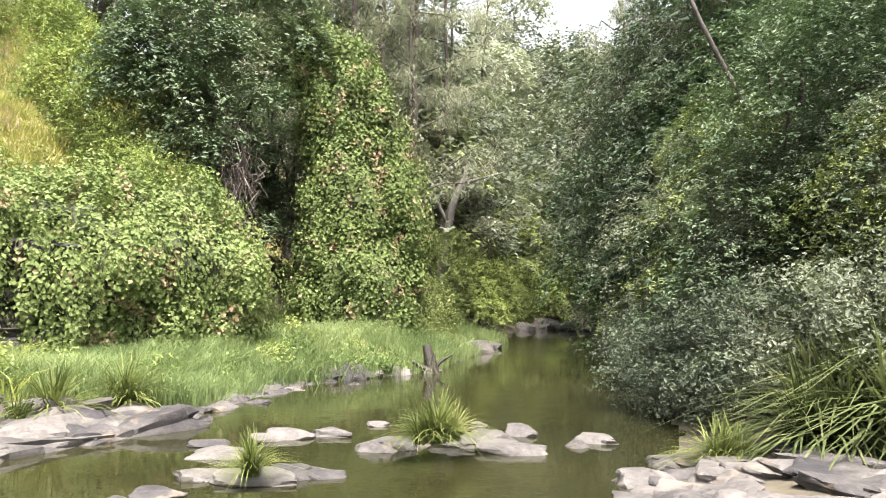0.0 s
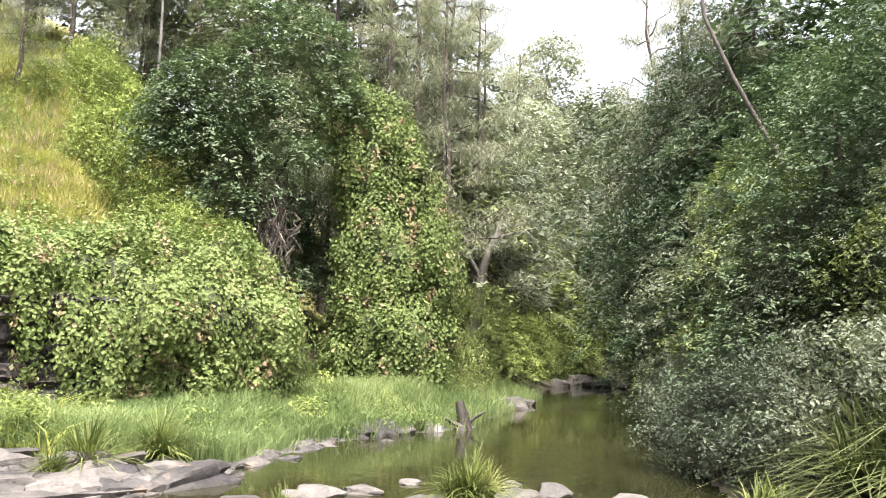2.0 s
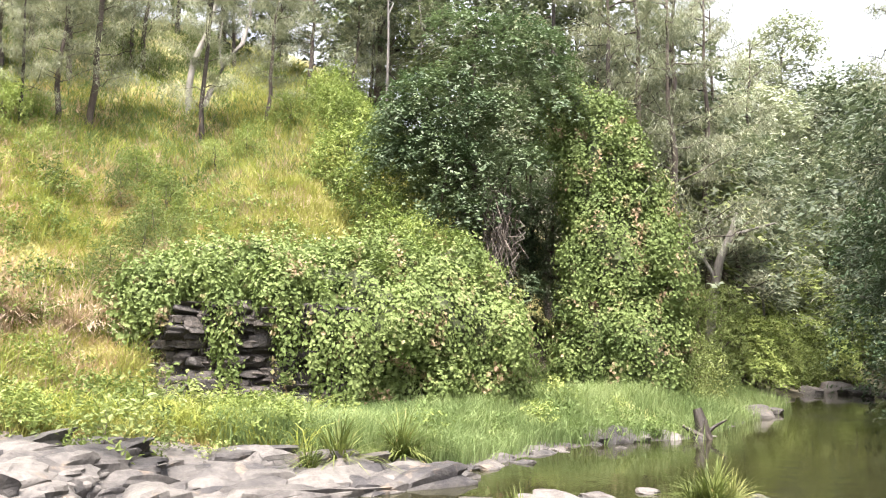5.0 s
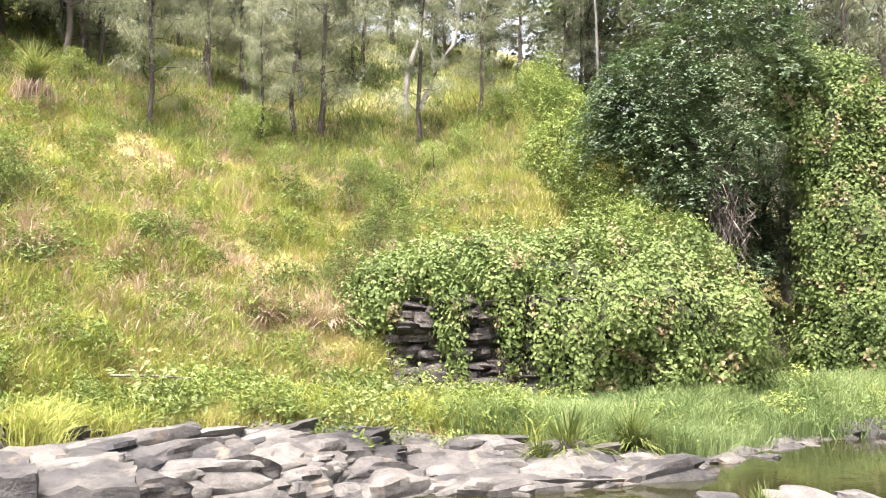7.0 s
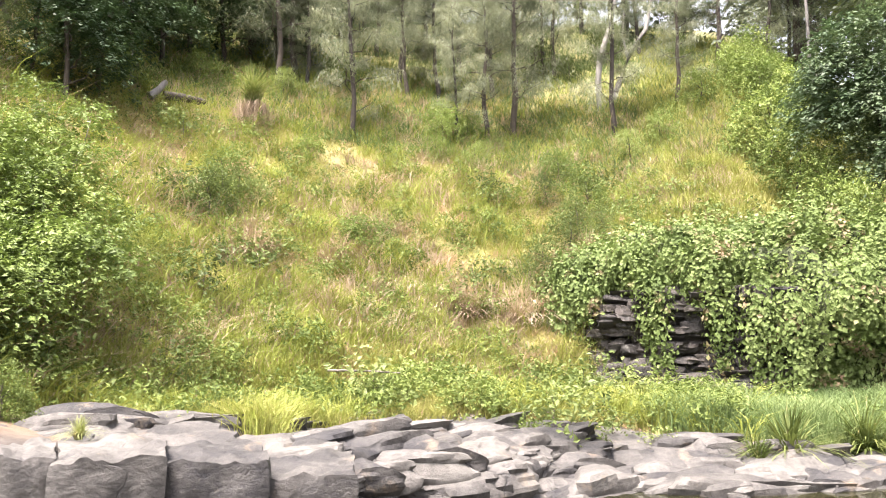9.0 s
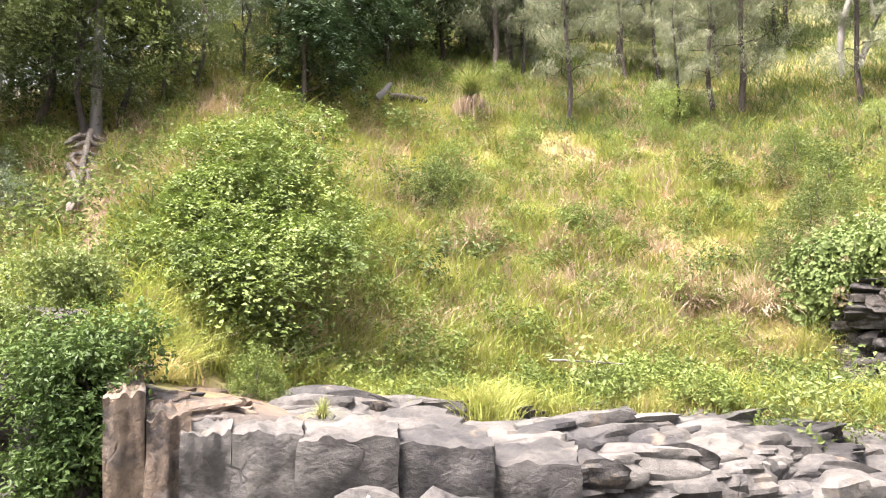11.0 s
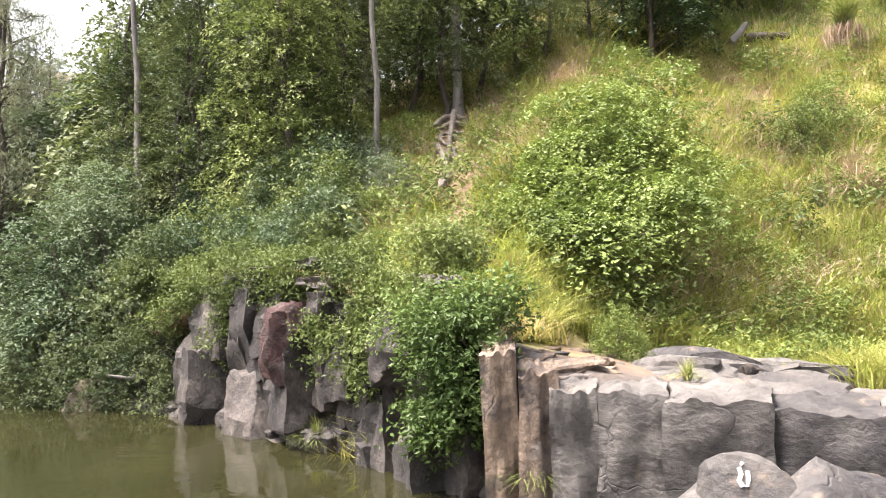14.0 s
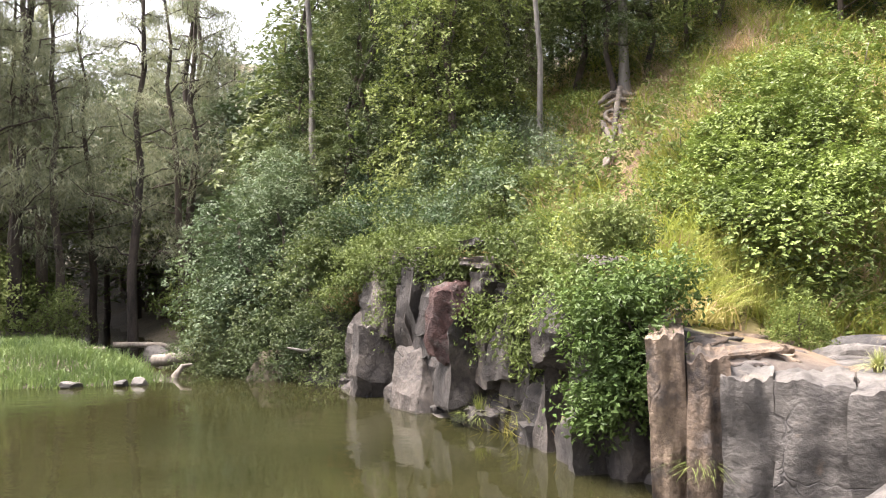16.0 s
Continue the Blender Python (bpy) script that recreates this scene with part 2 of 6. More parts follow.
def mesh_np(name, verts, faces, mat, smooth=False):
    """A mesh from arrays: verts (n, 3), faces (m, 3 or 4)."""
    verts, faces = np.asarray(verts, dtype=np.float32), np.asarray(faces, dtype=np.int32)
    me = bpy.data.meshes.new(name)
    me.vertices.add(len(verts))
    me.vertices.foreach_set("co", verts.ravel())
    k = faces.shape[1]
    me.loops.add(faces.size)
    me.loops.foreach_set("vertex_index", faces.ravel())
    me.polygons.add(len(faces))
    me.polygons.foreach_set("loop_start", np.arange(len(faces), dtype=np.int32) * k)
    me.polygons.foreach_set("use_smooth", np.full(len(faces), smooth))
    me.materials.append(mat)
    me.update(calc_edges=True)
    return me


def part_np(name, verts, faces, mat, parent=None, label="", smooth=False):
    ob = new(name, mesh_np(name, verts, faces, mat, smooth))
    if parent:
        ob.parent = parent
    return tagged(ob, label)


def part(name, bm, mat, parent=None, label="", smooth=False):
    me = bpy.data.meshes.new(name)
    bm.to_mesh(me)
    bm.free()
    me.materials.append(mat)
    if smooth:
        me.polygons.foreach_set("use_smooth", np.full(len(me.polygons), True))
    ob = new(name, me)
    if parent:
        ob.parent = parent
    return tagged(ob, label)


def unit(v):
    return v / np.maximum(np.linalg.norm(v, axis=-1, keepdims=True), 1e-9)


def leaf_arrays(p, size, r, up=0.6, out=None, width=0.5, hang=0.0, plain=False):
    """Folded leaves at the points p: (verts, quads). out: outward ways that the faces lean to."""
    n = len(p)
    nor = r.normal(size=(n, 3))
    nor[:, 2] += up * 2
    if out is not None:
        nor = nor * 0.7 + out * 1.3
    nor = unit(nor)
    d = r.normal(size=(n, 3))
    d[:, 2] -= hang * 2
    d = unit(d - nor * (d * nor).sum(1, keepdims=True))
    side = np.cross(nor, d)
    s = (size * r.uniform(0.6, 1.35, n))[:, None]
    a = p - d * s * 0.5
    tip = p + d * s * 0.5 - nor * s * 0.12
    m = p + d * s * 0.02 + nor * s * 0.06
    if plain:        # far off: one triangle a leaf
        v = np.stack([a + side * s * width * 0.45, a - side * s * width * 0.45, tip], 1).reshape(-1, 3)
        return v, np.arange(3 * n).reshape(-1, 3)
    v = np.stack([a, m + side * s * width * 0.5, tip, m - side * s * width * 0.5], 1).reshape(-1, 3)
    return v, np.arange(4 * n).reshape(-1, 4)


def strand_arrays(p, length, r, droop=1.0, width=0.02, spread=0.5):
    """Thin hanging or standing blades at the points p: (verts, quads of zero-width tip made as triangles)."""
    n = len(p)
    L = (length * r.uniform(0.55, 1.3, n))[:, None]
    d = np.stack([r.normal(0, spread, n), r.normal(0, spread, n), np.full(n, -droop)], 1)
    d = unit(d)
    side = unit(np.stack([r.normal(size=n), r.normal(size=n), np.zeros(n)], 1)) * width * 0.5
    tip = p + d * L
    v = np.stack([p - side, p + side, tip], 1).reshape(-1, 3)
    return v, np.arange(3 * n).reshape(-1, 3)


def blade_arrays(p, height, r, width=0.02, lean=0.35, blades=8, spread=0.12, arch=0.25):
    """Tufts of grass at the points p. Each blade is two triangles, bent over."""
    n = len(p) * blades
    base = np.repeat(p, blades, 0) + np.stack([r.normal(0, spread, n), r.normal(0, spread, n), np.zeros(n)], 1)
    h = np.repeat(np.broadcast_to(height, (len(p),)), blades) * r.uniform(0.45, 1.15, n)
    az = r.uniform(0, 2 * math.pi, n)
    way = np.stack([np.cos(az), np.sin(az), np.zeros(n)], 1)
    ln = (np.abs(r.normal(0, lean, n)) * h)[:, None]
    az2 = r.uniform(0, 2 * math.pi, n)
    side = np.stack([np.cos(az2), np.sin(az2), np.zeros(n)], 1) * width * 0.5
    up = np.array([0, 0, 1.0])
    mid = base + way * ln * 0.45 + up * (h * 0.62)[:, None]
    tip = base + way * ln * (1.0 + arch) + up * (h * (1.0 - arch * 0.5))[:, None]
    v = np.stack([base - side, base + side, mid + side * 0.8, tip, mid - side * 0.8], 1).reshape(-1, 3)
    i = np.arange(n)[:, None] * 5
    quads = np.concatenate([i + np.array([[0, 1, 2, 4]])], 0)
    tris = i + np.array([[4, 2, 3, 3]])
    return v, quads, tris[:, :3]


def blades_mesh(name, p, height, r, mat, **kw):
    v, q, t = blade_arrays(p, height, r, **kw)
    tri = np.concatenate([q[:, [0, 1, 2]], q[:, [0, 2, 3]], t], 0)
    return mesh_np(name, v, tri, mat)


def tube_arrays(path, radii, sides=7, r=None, rough=0.0):
    """A tapered tube along a path."""
    path = np.asarray(path, float)
    radii = np.broadcast_to(np.asarray(radii, float), (len(path),))
    tan = unit(np.gradient(path, axis=0))
    ref = np.where(np.abs(tan[:, 2:3]) > 0.9, np.array([[1.0, 0, 0]]), np.array([[0, 0, 1.0]]))
    a = unit(np.cross(tan, ref))
    b = np.cross(tan, a)
    ang = np.linspace(0, 2 * math.pi, sides, endpoint=False)
    k = np.ones((len(path), sides)) if r is None else 1 + r.normal(0, rough, (len(path), sides))
    ring = path[:, None] + (a[:, None] * np.cos(ang)[None, :, None] + b[:, None] * np.sin(ang)[None, :, None]) * (radii[:, None] * k)[:, :, None]
    v = ring.reshape(-1, 3)
    i, j = np.meshgrid(np.arange(len(path) - 1), np.arange(sides), indexing="ij")
    j2 = (j + 1) % sides
    f = np.stack([i * sides + j, i * sides + j2, (i + 1) * sides + j2, (i + 1) * sides + j], -1).reshape(-1, 4)
    return v, f


def joined(chunks):
    vs, fs, o = [], [], 0
    for v, f in chunks:
        vs.append(v)
        fs.append(f + o)
        o += len(v)
    return np.concatenate(vs), np.concatenate(fs)


def hash01(ix, iy, seed):
    h = (ix.astype(np.int64) * 374761393 + iy.astype(np.int64) * 668265263 + seed * 982451653) & 0x7FFFFFFF
    h = ((h ^ (h >> 13)) * 1274126177) & 0x7FFFFFFF
    return ((h ^ (h >> 16)) & 0xFFFF) / 65535.0


def vnoise(x, y, seed=0):
    """Smooth noise from 0 to 1 on a unit lattice."""
    x, y = np.asarray(x, float), np.asarray(y, float)
    ix, iy = np.floor(x), np.floor(y)
    fx, fy = x - ix, y - iy
    fx, fy = fx * fx * (3 - 2 * fx), fy * fy * (3 - 2 * fy)
    a, b = hash01(ix, iy, seed), hash01(ix + 1, iy, seed)
    c, d = hash01(ix, iy + 1, seed), hash01(ix + 1, iy + 1, seed)
    return (a * (1 - fx) + b * fx) * (1 - fy) + (c * (1 - fx) + d * fx) * fy


def step(lo, hi, v):
    t = np.clip((v - lo) / (hi - lo), 0, 1)
    return t * t * (3 - 2 * t)


# ================= the plan: shore lines, toe of the hill, heights
SHORE_L = [(9, 75), (6.3, 60), (3, 39.7), (-0.3, 25.2), (-2.9, 22.4), (-4.0, 20.4), (-4.6, 16.9), (-5.6, 13.3), (-7.6, 11.0), (-8.4, 7.5), (-8.6, 3.5),
           (-9.5, 0.8), (-12.5, -1.4), (-15.8, -3.9), (-17.8, -5.6), (-19.8, -8.4), (-22.2, -11.3), (-32, -20), (-62, -46)]
SHORE_R = [(18, 75), (12.5, 60), (8, 40), (5.6, 26), (5.0, 20.2), (4.4, 14.8), (3.4, 12.1), (2.2, 9.8), (0.5, 6.5), (-2.5, 3.5), (-4.2, 0),
           (-4.8, -5), (-7, -12), (-12, -15.5), (-16.8, -14.4), (-18.2, -11.2), (-20.8, -12.8), (-31, -22.5), (-61, -49)]
TOE = [(4, 75), (1.5, 60), (-2.5, 42), (-3.5, 33), (-7, 28), (-10.5, 22.5), (-13, 19.3), (-15, 15), (-15.2, 9.5), (-14.3, 5), (-12.9, 2.2), (-12.6, 0.8),
       (-14.7, -0.9), (-17.8, -3.4), (-20.6, -6.2), (-24, -10), (-36, -15), (-66, -30)]


def side_of(x, y, line):
    """Signed distance from a polyline (positive on its right) and how far along it, in points."""
    best = np.full(x.shape, 1e9)
    sign, along = np.zeros(x.shape), np.zeros(x.shape)
    for k in range(len(line) - 1):
        (ax, ay), (bx, by) = line[k], line[k + 1]
        dx, dy = bx - ax, by - ay
        t = np.clip(((x - ax) * dx + (y - ay) * dy) / (dx * dx + dy * dy), 0, 1)
        ox, oy = x - ax - t * dx, y - ay - t * dy
        d = np.hypot(ox, oy)
        near = d < best - 1e-9
        best = np.where(near, d, best)
        sign = np.where(near, np.where(dx * oy - dy * ox < 0, 1.0, -1.0), sign)
        along = np.where(near, k + t, along)
    return best * sign, along


# the mouth of the pool between the grassy point and the overhanging tree
INLET = [(-16.5, -8.6), (-18.6, -10.0), (-20.6, -11.6), (-23.0, -13.2)]

# bench height behind the left shore and width of its rise, at each of its points' bearings
BEARS = [math.degrees(math.atan2(-px, py)) for px, py in SHORE_L]
BENCH = [1.2, 1.2, 1.1, 1.0, 1.0, 0.8, 0.55, 0.42, 0.42, 0.66, 1.0, 1.85, 2.6, 3.0, 2.7, 1.5, 0.8, 0.8, 0.8]
RISE = [4, 4, 3.5, 3, 3, 3, 3.5, 4, 3.5, 1.2, 0.9, 0.7, 0.6, 0.6, 0.6, 2.0, 3, 3, 3]


def ground_z(x, y):
    x, y = np.asarray(x, float), np.asarray(y, float)
    dl, al = side_of(x, y, SHORE_L)
    dr, ar = side_of(x, y, SHORE_R)
    dr = -dr
    dt, at = side_of(x, y, TOE)
    way = np.degrees(np.arctan2(-x, y))
    way = np.where(way < -90, way + 360, way)
    bench, rise = np.interp(way, BEARS, BENCH), np.interp(way, BEARS, RISE)
    lump = (vnoise(x * 0.9, y * 0.9, 3) - 0.5) * 0.25 + (vnoise(x * 0.25, y * 0.25, 5) - 0.5) * 0.8
    set_back = 0.75 * step(11.3, 11.6, al) * step(14.6, 14.2, al)      # the cliff stands before the soil
    left = bench * step(0, 1, (dl - set_back) / rise) + 0.02 * np.maximum(dl - rise, 0)
    t = np.maximum(dt, 0)
    # below the vine-hung rock the foot of the hill stands steep
    rocky = np.exp(-((way - 28) / 8.0) ** 2)
    hill = np.where(t < 34, 0.70 * t, 23.8 + 0.25 * (t - 34)) + rocky * 2.6 * step(0.0, 1.6, t)
    left = left + hill * step(0, 2.0, t + 0.6) + lump * step(1.5, 7.5, dl)
    slope = 0.10 + 0.55 * step(3, 14, y) + 0.12 * step(-2, 8, x)
    right = 0.55 * step(0, 2.5, dr) + slope * np.maximum(dr - 3.0, 0) * 0.9 + lump * step(0.5, 4, dr) * 0.6
    right = np.where(right > 22, 22 + (right - 22) * 0.35, right)
    bed = -0.25 - 0.25 * np.clip(np.minimum(-dl, -dr), 0, 2.5)
    z = np.where(dl > 0, left, np.where(dr > 0, right, bed))
    both = (dl > 0) & (dr > 0)
    other = np.maximum(step(-4, -6, way), step(110, 126, way))
    z = np.where(both, left * (1 - other) + right * other, z)
    inlet = np.abs(side_of(x, y, INLET)[0])
    z = z + (np.minimum(z, -0.35) - z) * step(1.5, 0.8, inlet)
    far = np.maximum(0, y - 68) * 0.42
    far = np.where(far > 24, 24 + (far - 24) * 0.2, far)
    west = np.maximum(0, np.hypot(x, y) - 60) * 0.3 * step(-10, -30, y)
    west = np.minimum(west, 5)
    return np.maximum(np.maximum(z, far * step(64, 74, y) - 0.3), z + west)


def polar(bearing, d):
    b = np.radians(bearing)
    return -np.sin(b) * d, np.cos(b) * d


def on_ground(bearing, d, sink=0.0):
    x, y = polar(bearing, d)
    return float(x), float(y), float(ground_z(np.array([x]), np.array([y]))[0]) - sink


# one ground sheet, finer near the camera and where it looks
bear = np.unique(np.concatenate([np.arange(-40, 140, 0.5), np.arange(140, 320, 1.5)]))
rad = np.concatenate([np.linspace(0.05, 8, 36), np.geomspace(8.3, 75, 150), np.geomspace(78, 2500, 34)])
bb, rr = np.meshgrid(bear, rad, indexing="ij")
gx, gy = polar(bb, rr)
gz = ground_z(gx, gy)
nb, nr = bb.shape
gi, gj = np.meshgrid(np.arange(nb), np.arange(nr - 1), indexing="ij")
gn = (gi + 1) % nb
faces = np.stack([gi * nr + gj, gi * nr + gj + 1, gn * nr + gj + 1, gn * nr + gj], -1).reshape(-1, 4)
ground = new("ground", mesh_np("ground", np.stack([gx, gy, gz], -1).reshape(-1, 3), faces[:, ::-1], G["ground"], True))
tagged(ground, "creek valley ground of soil, litter and grass roots", "ground", kind="structure")


def ledge_depth(bearing):
    """How far the bare rock reaches behind the left shore."""
    return np.interp(bearing, [7.0, 11.8, 18.9, 28.7, 41.3, 57.9, 73.0, 85.0, 86.5], [0.1, 0.3, 0.85, 2.5, 4.6, 4.4, 3.4, 2.4, 0.4])


# what covers the soil: grass roots on the open slope, bare rock along the ledge, orange earth behind the corner
gdl, gal = side_of(gx, gy, SHORE_L)
gdt, gat = side_of(gx, gy, TOE)
gbear = np.degrees(np.arctan2(-gx, gy))
open_slope = step(0.6, 1.8, gdl) * step(-6, 2, gbear) * step(112, 96, gbear) * step(75, 60, np.hypot(gx, gy))
bare = np.where(gal < 11.1, (gdl > -1.5) & (gdl < np.maximum(0.4, 1.2 * ledge_depth(gbear))) & (gal > 2.5), (gdl > -1.5) & (gdl < 1.1) & (gal < 14.8)) * 1.0
earth = np.exp(-((gx + 11.9) / 1.5) ** 2 - ((gy - 2.5) / 2.2) ** 2) * step(84, 81.5, gbear)
bare = np.maximum(bare, 1.0 * (np.hypot(gx, gy) < 9.0) * (gdl < 0))
hollow = np.exp(-((gbear - 12.3) / 2.2) ** 2) * (np.hypot(gx, gy) < 38)
open_slope = open_slope * (1 - np.clip(hollow * 1.6, 0, 1))
for key, values in (("grassy", open_slope), ("rocky", bare), ("earthy", earth)):
    at_ = ground.data.attributes.new(key, 'FLOAT', 'POINT')
    at_.data.foreach_set("value", np.asarray(values, dtype=np.float32).ravel())

bm = bmesh.new()
quad = [bm.verts.new(co) for co in ((-75, -60, 0), (30, -60, 0), (30, 85, 0), (-75, 85, 0))]
bm.faces.new(quad)
water = part("water", bm, G["water"])
tagged(water, "murky green creek water, still and slightly rippled", "water", kind="structure")


def hit(bearing, elev, lo=8.0):
    """Distance at which a line of sight of that bearing and height meets the ground."""
    d = np.linspace(lo, 95, 900)
    x, y = polar(bearing, d)
    under = EYE + d * math.tan(radians(elev)) < ground_z(x, y)
    return float(d[np.argmax(under)]) if under.any() else 60.0


def sight(bearing, elev, d):
    """The point d metres off on that line of sight."""
    x, y = polar(bearing, d)
    return float(x), float(y), EYE + d * math.tan(radians(elev))

# ================= rocks
def rock_mesh(r, mat, flat=0.6, cuts=6, blocky=0.55, rough=0.10, facets=10, strata=0.0):
    """A weathered block about 1 m across: a rounded box with broken faces and worn layers."""
    bm = bmesh.new()
    bmesh.ops.create_cube(bm, size=2.0)
    bmesh.ops.subdivide_edges(bm, edges=bm.edges[:], cuts=cuts, use_grid_fill=True)
    off = Vector(r.uniform(-50, 50, 3))
    planes = [(Vector(unit(r.normal(size=3))), r.uniform(0.66, 0.98)) for _ in range(facets)]
    for v in bm.verts:
        p = v.co.normalized().lerp(v.co, blocky)
        for n, o in planes:
            over = p.dot(n) - o
            if over > 0:
                p = p - n * over
        k = 1 + noise.fractal(p * 1.3 + off, 1.0, 2.1, 5) * rough
        if strata:
            k += (noise.noise(Vector((p.x * 0.5, p.y * 0.5, p.z * 5.0)) + off)) * strata
        p = Vector((p.x * k, p.y * k, p.z * (1 + noise.fractal(p * 2.0 + off, 1.0, 2.1, 4) * rough * 0.8)))
        v.co = Vector((p.x * 0.5, p.y * 0.5, p.z * 0.5 * flat))
    me = bpy.data.meshes.new("rock")
    bm.to_mesh(me)
    bm.free()
    me.materials.append(mat)
    me.polygons.foreach_set("use_smooth", np.full(len(me.polygons), True))
    me.set_sharp_from_angle(angle=radians(24))
    return me


rr_ = np.random.default_rng(11)
SLABS = [rock_mesh(rr_, G["rock"], f, 8, b, 0.17, 8, 0.08) for f, b in ((0.5, 0.6), (0.6, 0.7), (0.45, 0.5), (0.7, 0.65), (0.5, 0.65), (0.4, 0.6), (0.6, 0.5), (0.75, 0.7))]
BLOCKS = [rock_mesh(rr_, G["rock"], 1.0, 15, 0.86, 0.11, 0, 0.035) for _ in range(5)]
TANNED = [rock_mesh(rr_, G["orange"], f, 6, 0.6, 0.14, 10, 0.08) for f in (0.5, 0.6, 0.45)]
BOULDERS = [rock_mesh(rr_, G["rock"], f, 6, 0.3, 0.14, 12) for f in (0.6, 0.75, 0.5)]
ORANGE = [rock_mesh(rr_, G["orange"], 1.0, 15, 0.9, 0.11, 0, 0.03) for _ in range(2)]
STRATA = [rock_mesh(rr_, G["cliff"], 1.0, 5, 0.8, 0.16, 9) for _ in range(6)]
PILLARS = [rock_mesh(rr_, G["cliff"], 1.0, 11, 0.9, 0.17, 4, 0.04) for _ in range(6)]
RED = rock_mesh(rr_, G["red"], 1.0, 11, 0.5, 0.22, 5)
STAINED = rock_mesh(rr_, G["orange"], 1.0, 8, 0.85, 0.13, 9)

ledge = tagged(new("rock_ledge"), "broken ledge of grey basalt slabs beside the creek", "rock ledge", kind="structure")


def slab(me, x, y, z, sx, sy, sz, turn, tip=0.0, roll=0.0, name="slab", parent=None):
    o = new(name, me)
    o.parent = parent or ledge
    o.matrix_basis = pose(x, y, z, tip, roll, turn) @ Matrix.Diagonal((sx, sy, sz, 1))
    return o


def shore_point(along):
    """A point of the left shore, the way along it and the way inland."""
    i = min(int(along), len(SHORE_L) - 2)
    (ax, ay), (bx, by) = SHORE_L[i], SHORE_L[i + 1]
    f, ln = along - i, math.hypot(bx - ax, by - ay)
    tx, ty = (bx - ax) / ln, (by - ay) / ln
    return ax + (bx - ax) * f, ay + (by - ay) * f, tx, ty, ty, -tx


def gz1(x, y):
    return float(ground_z(np.array([x]), np.array([y]))[0])


for k in range(900):      # slabs that lie with the shore and dip towards the water
    along = rr_.uniform(4.6, 10.95) if k < 480 else rr_.uniform(6.6, 10.0)
    px, py, tx, ty, nx, ny = shore_point(along)
    s = rr_.uniform(0.02, 1.0) * float(ledge_depth(math.degrees(math.atan2(-px, py)))) + (0.6 if along > 8.6 else 0)
    x, y = px + nx * s, py + ny * s
    big = (0.32 + 1.05 * rr_.uniform(0, 1) ** 1.8) * (0.5 if along < 6.5 else 0.75 if along > 10.2 else 1.15)
    turn = math.degrees(math.atan2(ty, tx)) + rr_.normal(0, 13)
    tan = math.degrees(math.atan2(-x, y)) > 76 and x < -9.6
    slab(TANNED[k % 3] if tan else SLABS[k % len(SLABS)], x, y, max(gz1(x, y), 0.0) - 0.17 + rr_.normal(0, 0.05) - 0.12 * tan, big * rr_.uniform(1.1, 1.9), big * rr_.uniform(0.65, 1.0), big * rr_.uniform(0.65, 1.1), turn, rr_.normal(4, 4.5), rr_.normal(3, 4.5))
for k in range(64):      # small dark stones along the narrow shore up the creek
    px, py, tx, ty, nx, ny = shore_point(rr_.uniform(2.8, 6.8))
    s, size = rr_.normal(0.1, 0.35), 0.12 + 0.6 * rr_.uniform() ** 2.2
    x, y = px + nx * s, py + ny * s
    slab(SLABS[(k * 5) % 8], x, y, max(gz1(x, y), 0.0) - 0.07, size * 1.4, size, size * 0.9, rr_.uniform(0, 180), rr_.normal(0, 6), rr_.normal(0, 6))
# upright blocks of the front, from the stained corner on, parted by cracks
for b0, b1, h, d, me in ((87.0, 84.7, 1.92, 10.1, ORANGE[0]), (84.8, 82.2, 1.66, 10.0, ORANGE[1]), (82.2, 79.1, 1.5, 9.9, BLOCKS[4]), (79.0, 74.5, 1.44, 9.85, BLOCKS[1]), (74.3, 67.8, 1.4, 9.8, BLOCKS[0]), (67.6, 61.2, 1.26, 9.9, BLOCKS[2]), (61.0, 55.0, 1.02, 10.2, BLOCKS[3])):
    b = (b0 + b1) / 2
    x, y = polar(b, d)
    slab(me, x, y, (h - 0.6) / 2, d * radians(b0 - b1) * 1.05, 1.5, h + 0.6, b + rr_.normal(0, 2), rr_.normal(2, 1.5), rr_.normal(0, 1.0), "block")
painted = None
for k, (b, d, sx, sy, top) in enumerate(((72.6, 8.0, 0.95, 0.8, 0.72), (69.4, 8.0, 1.15, 0.9, 0.98), (65.9, 8.1, 1.2, 0.9, 0.92), (62.4, 8.3, 1.1, 0.8, 0.8))):   # lower rocks before the face
    x, y = polar(b, d)
    rock = slab(BOULDERS[k % 2], x, y, 0.2, sx, sy, (top - 0.2) * 2 / (0.6, 0.75)[k % 2] * 1.05, b)
    painted = rock if k == 1 else painted

for k in range(46):      # broken tan stones and rubble on the corner
    b, d = rr_.uniform(78, 86.5), rr_.uniform(9.9, 12.6)
    x, y = polar(b, d)
    s = rr_.uniform(0.15, 0.45)
    slab(TANNED[k % 3], x, y, gz1(x, y) - 0.06, s * 1.3, s, s * 0.7, rr_.uniform(0, 180), rr_.normal(0, 8), rr_.normal(0, 8), "slab")

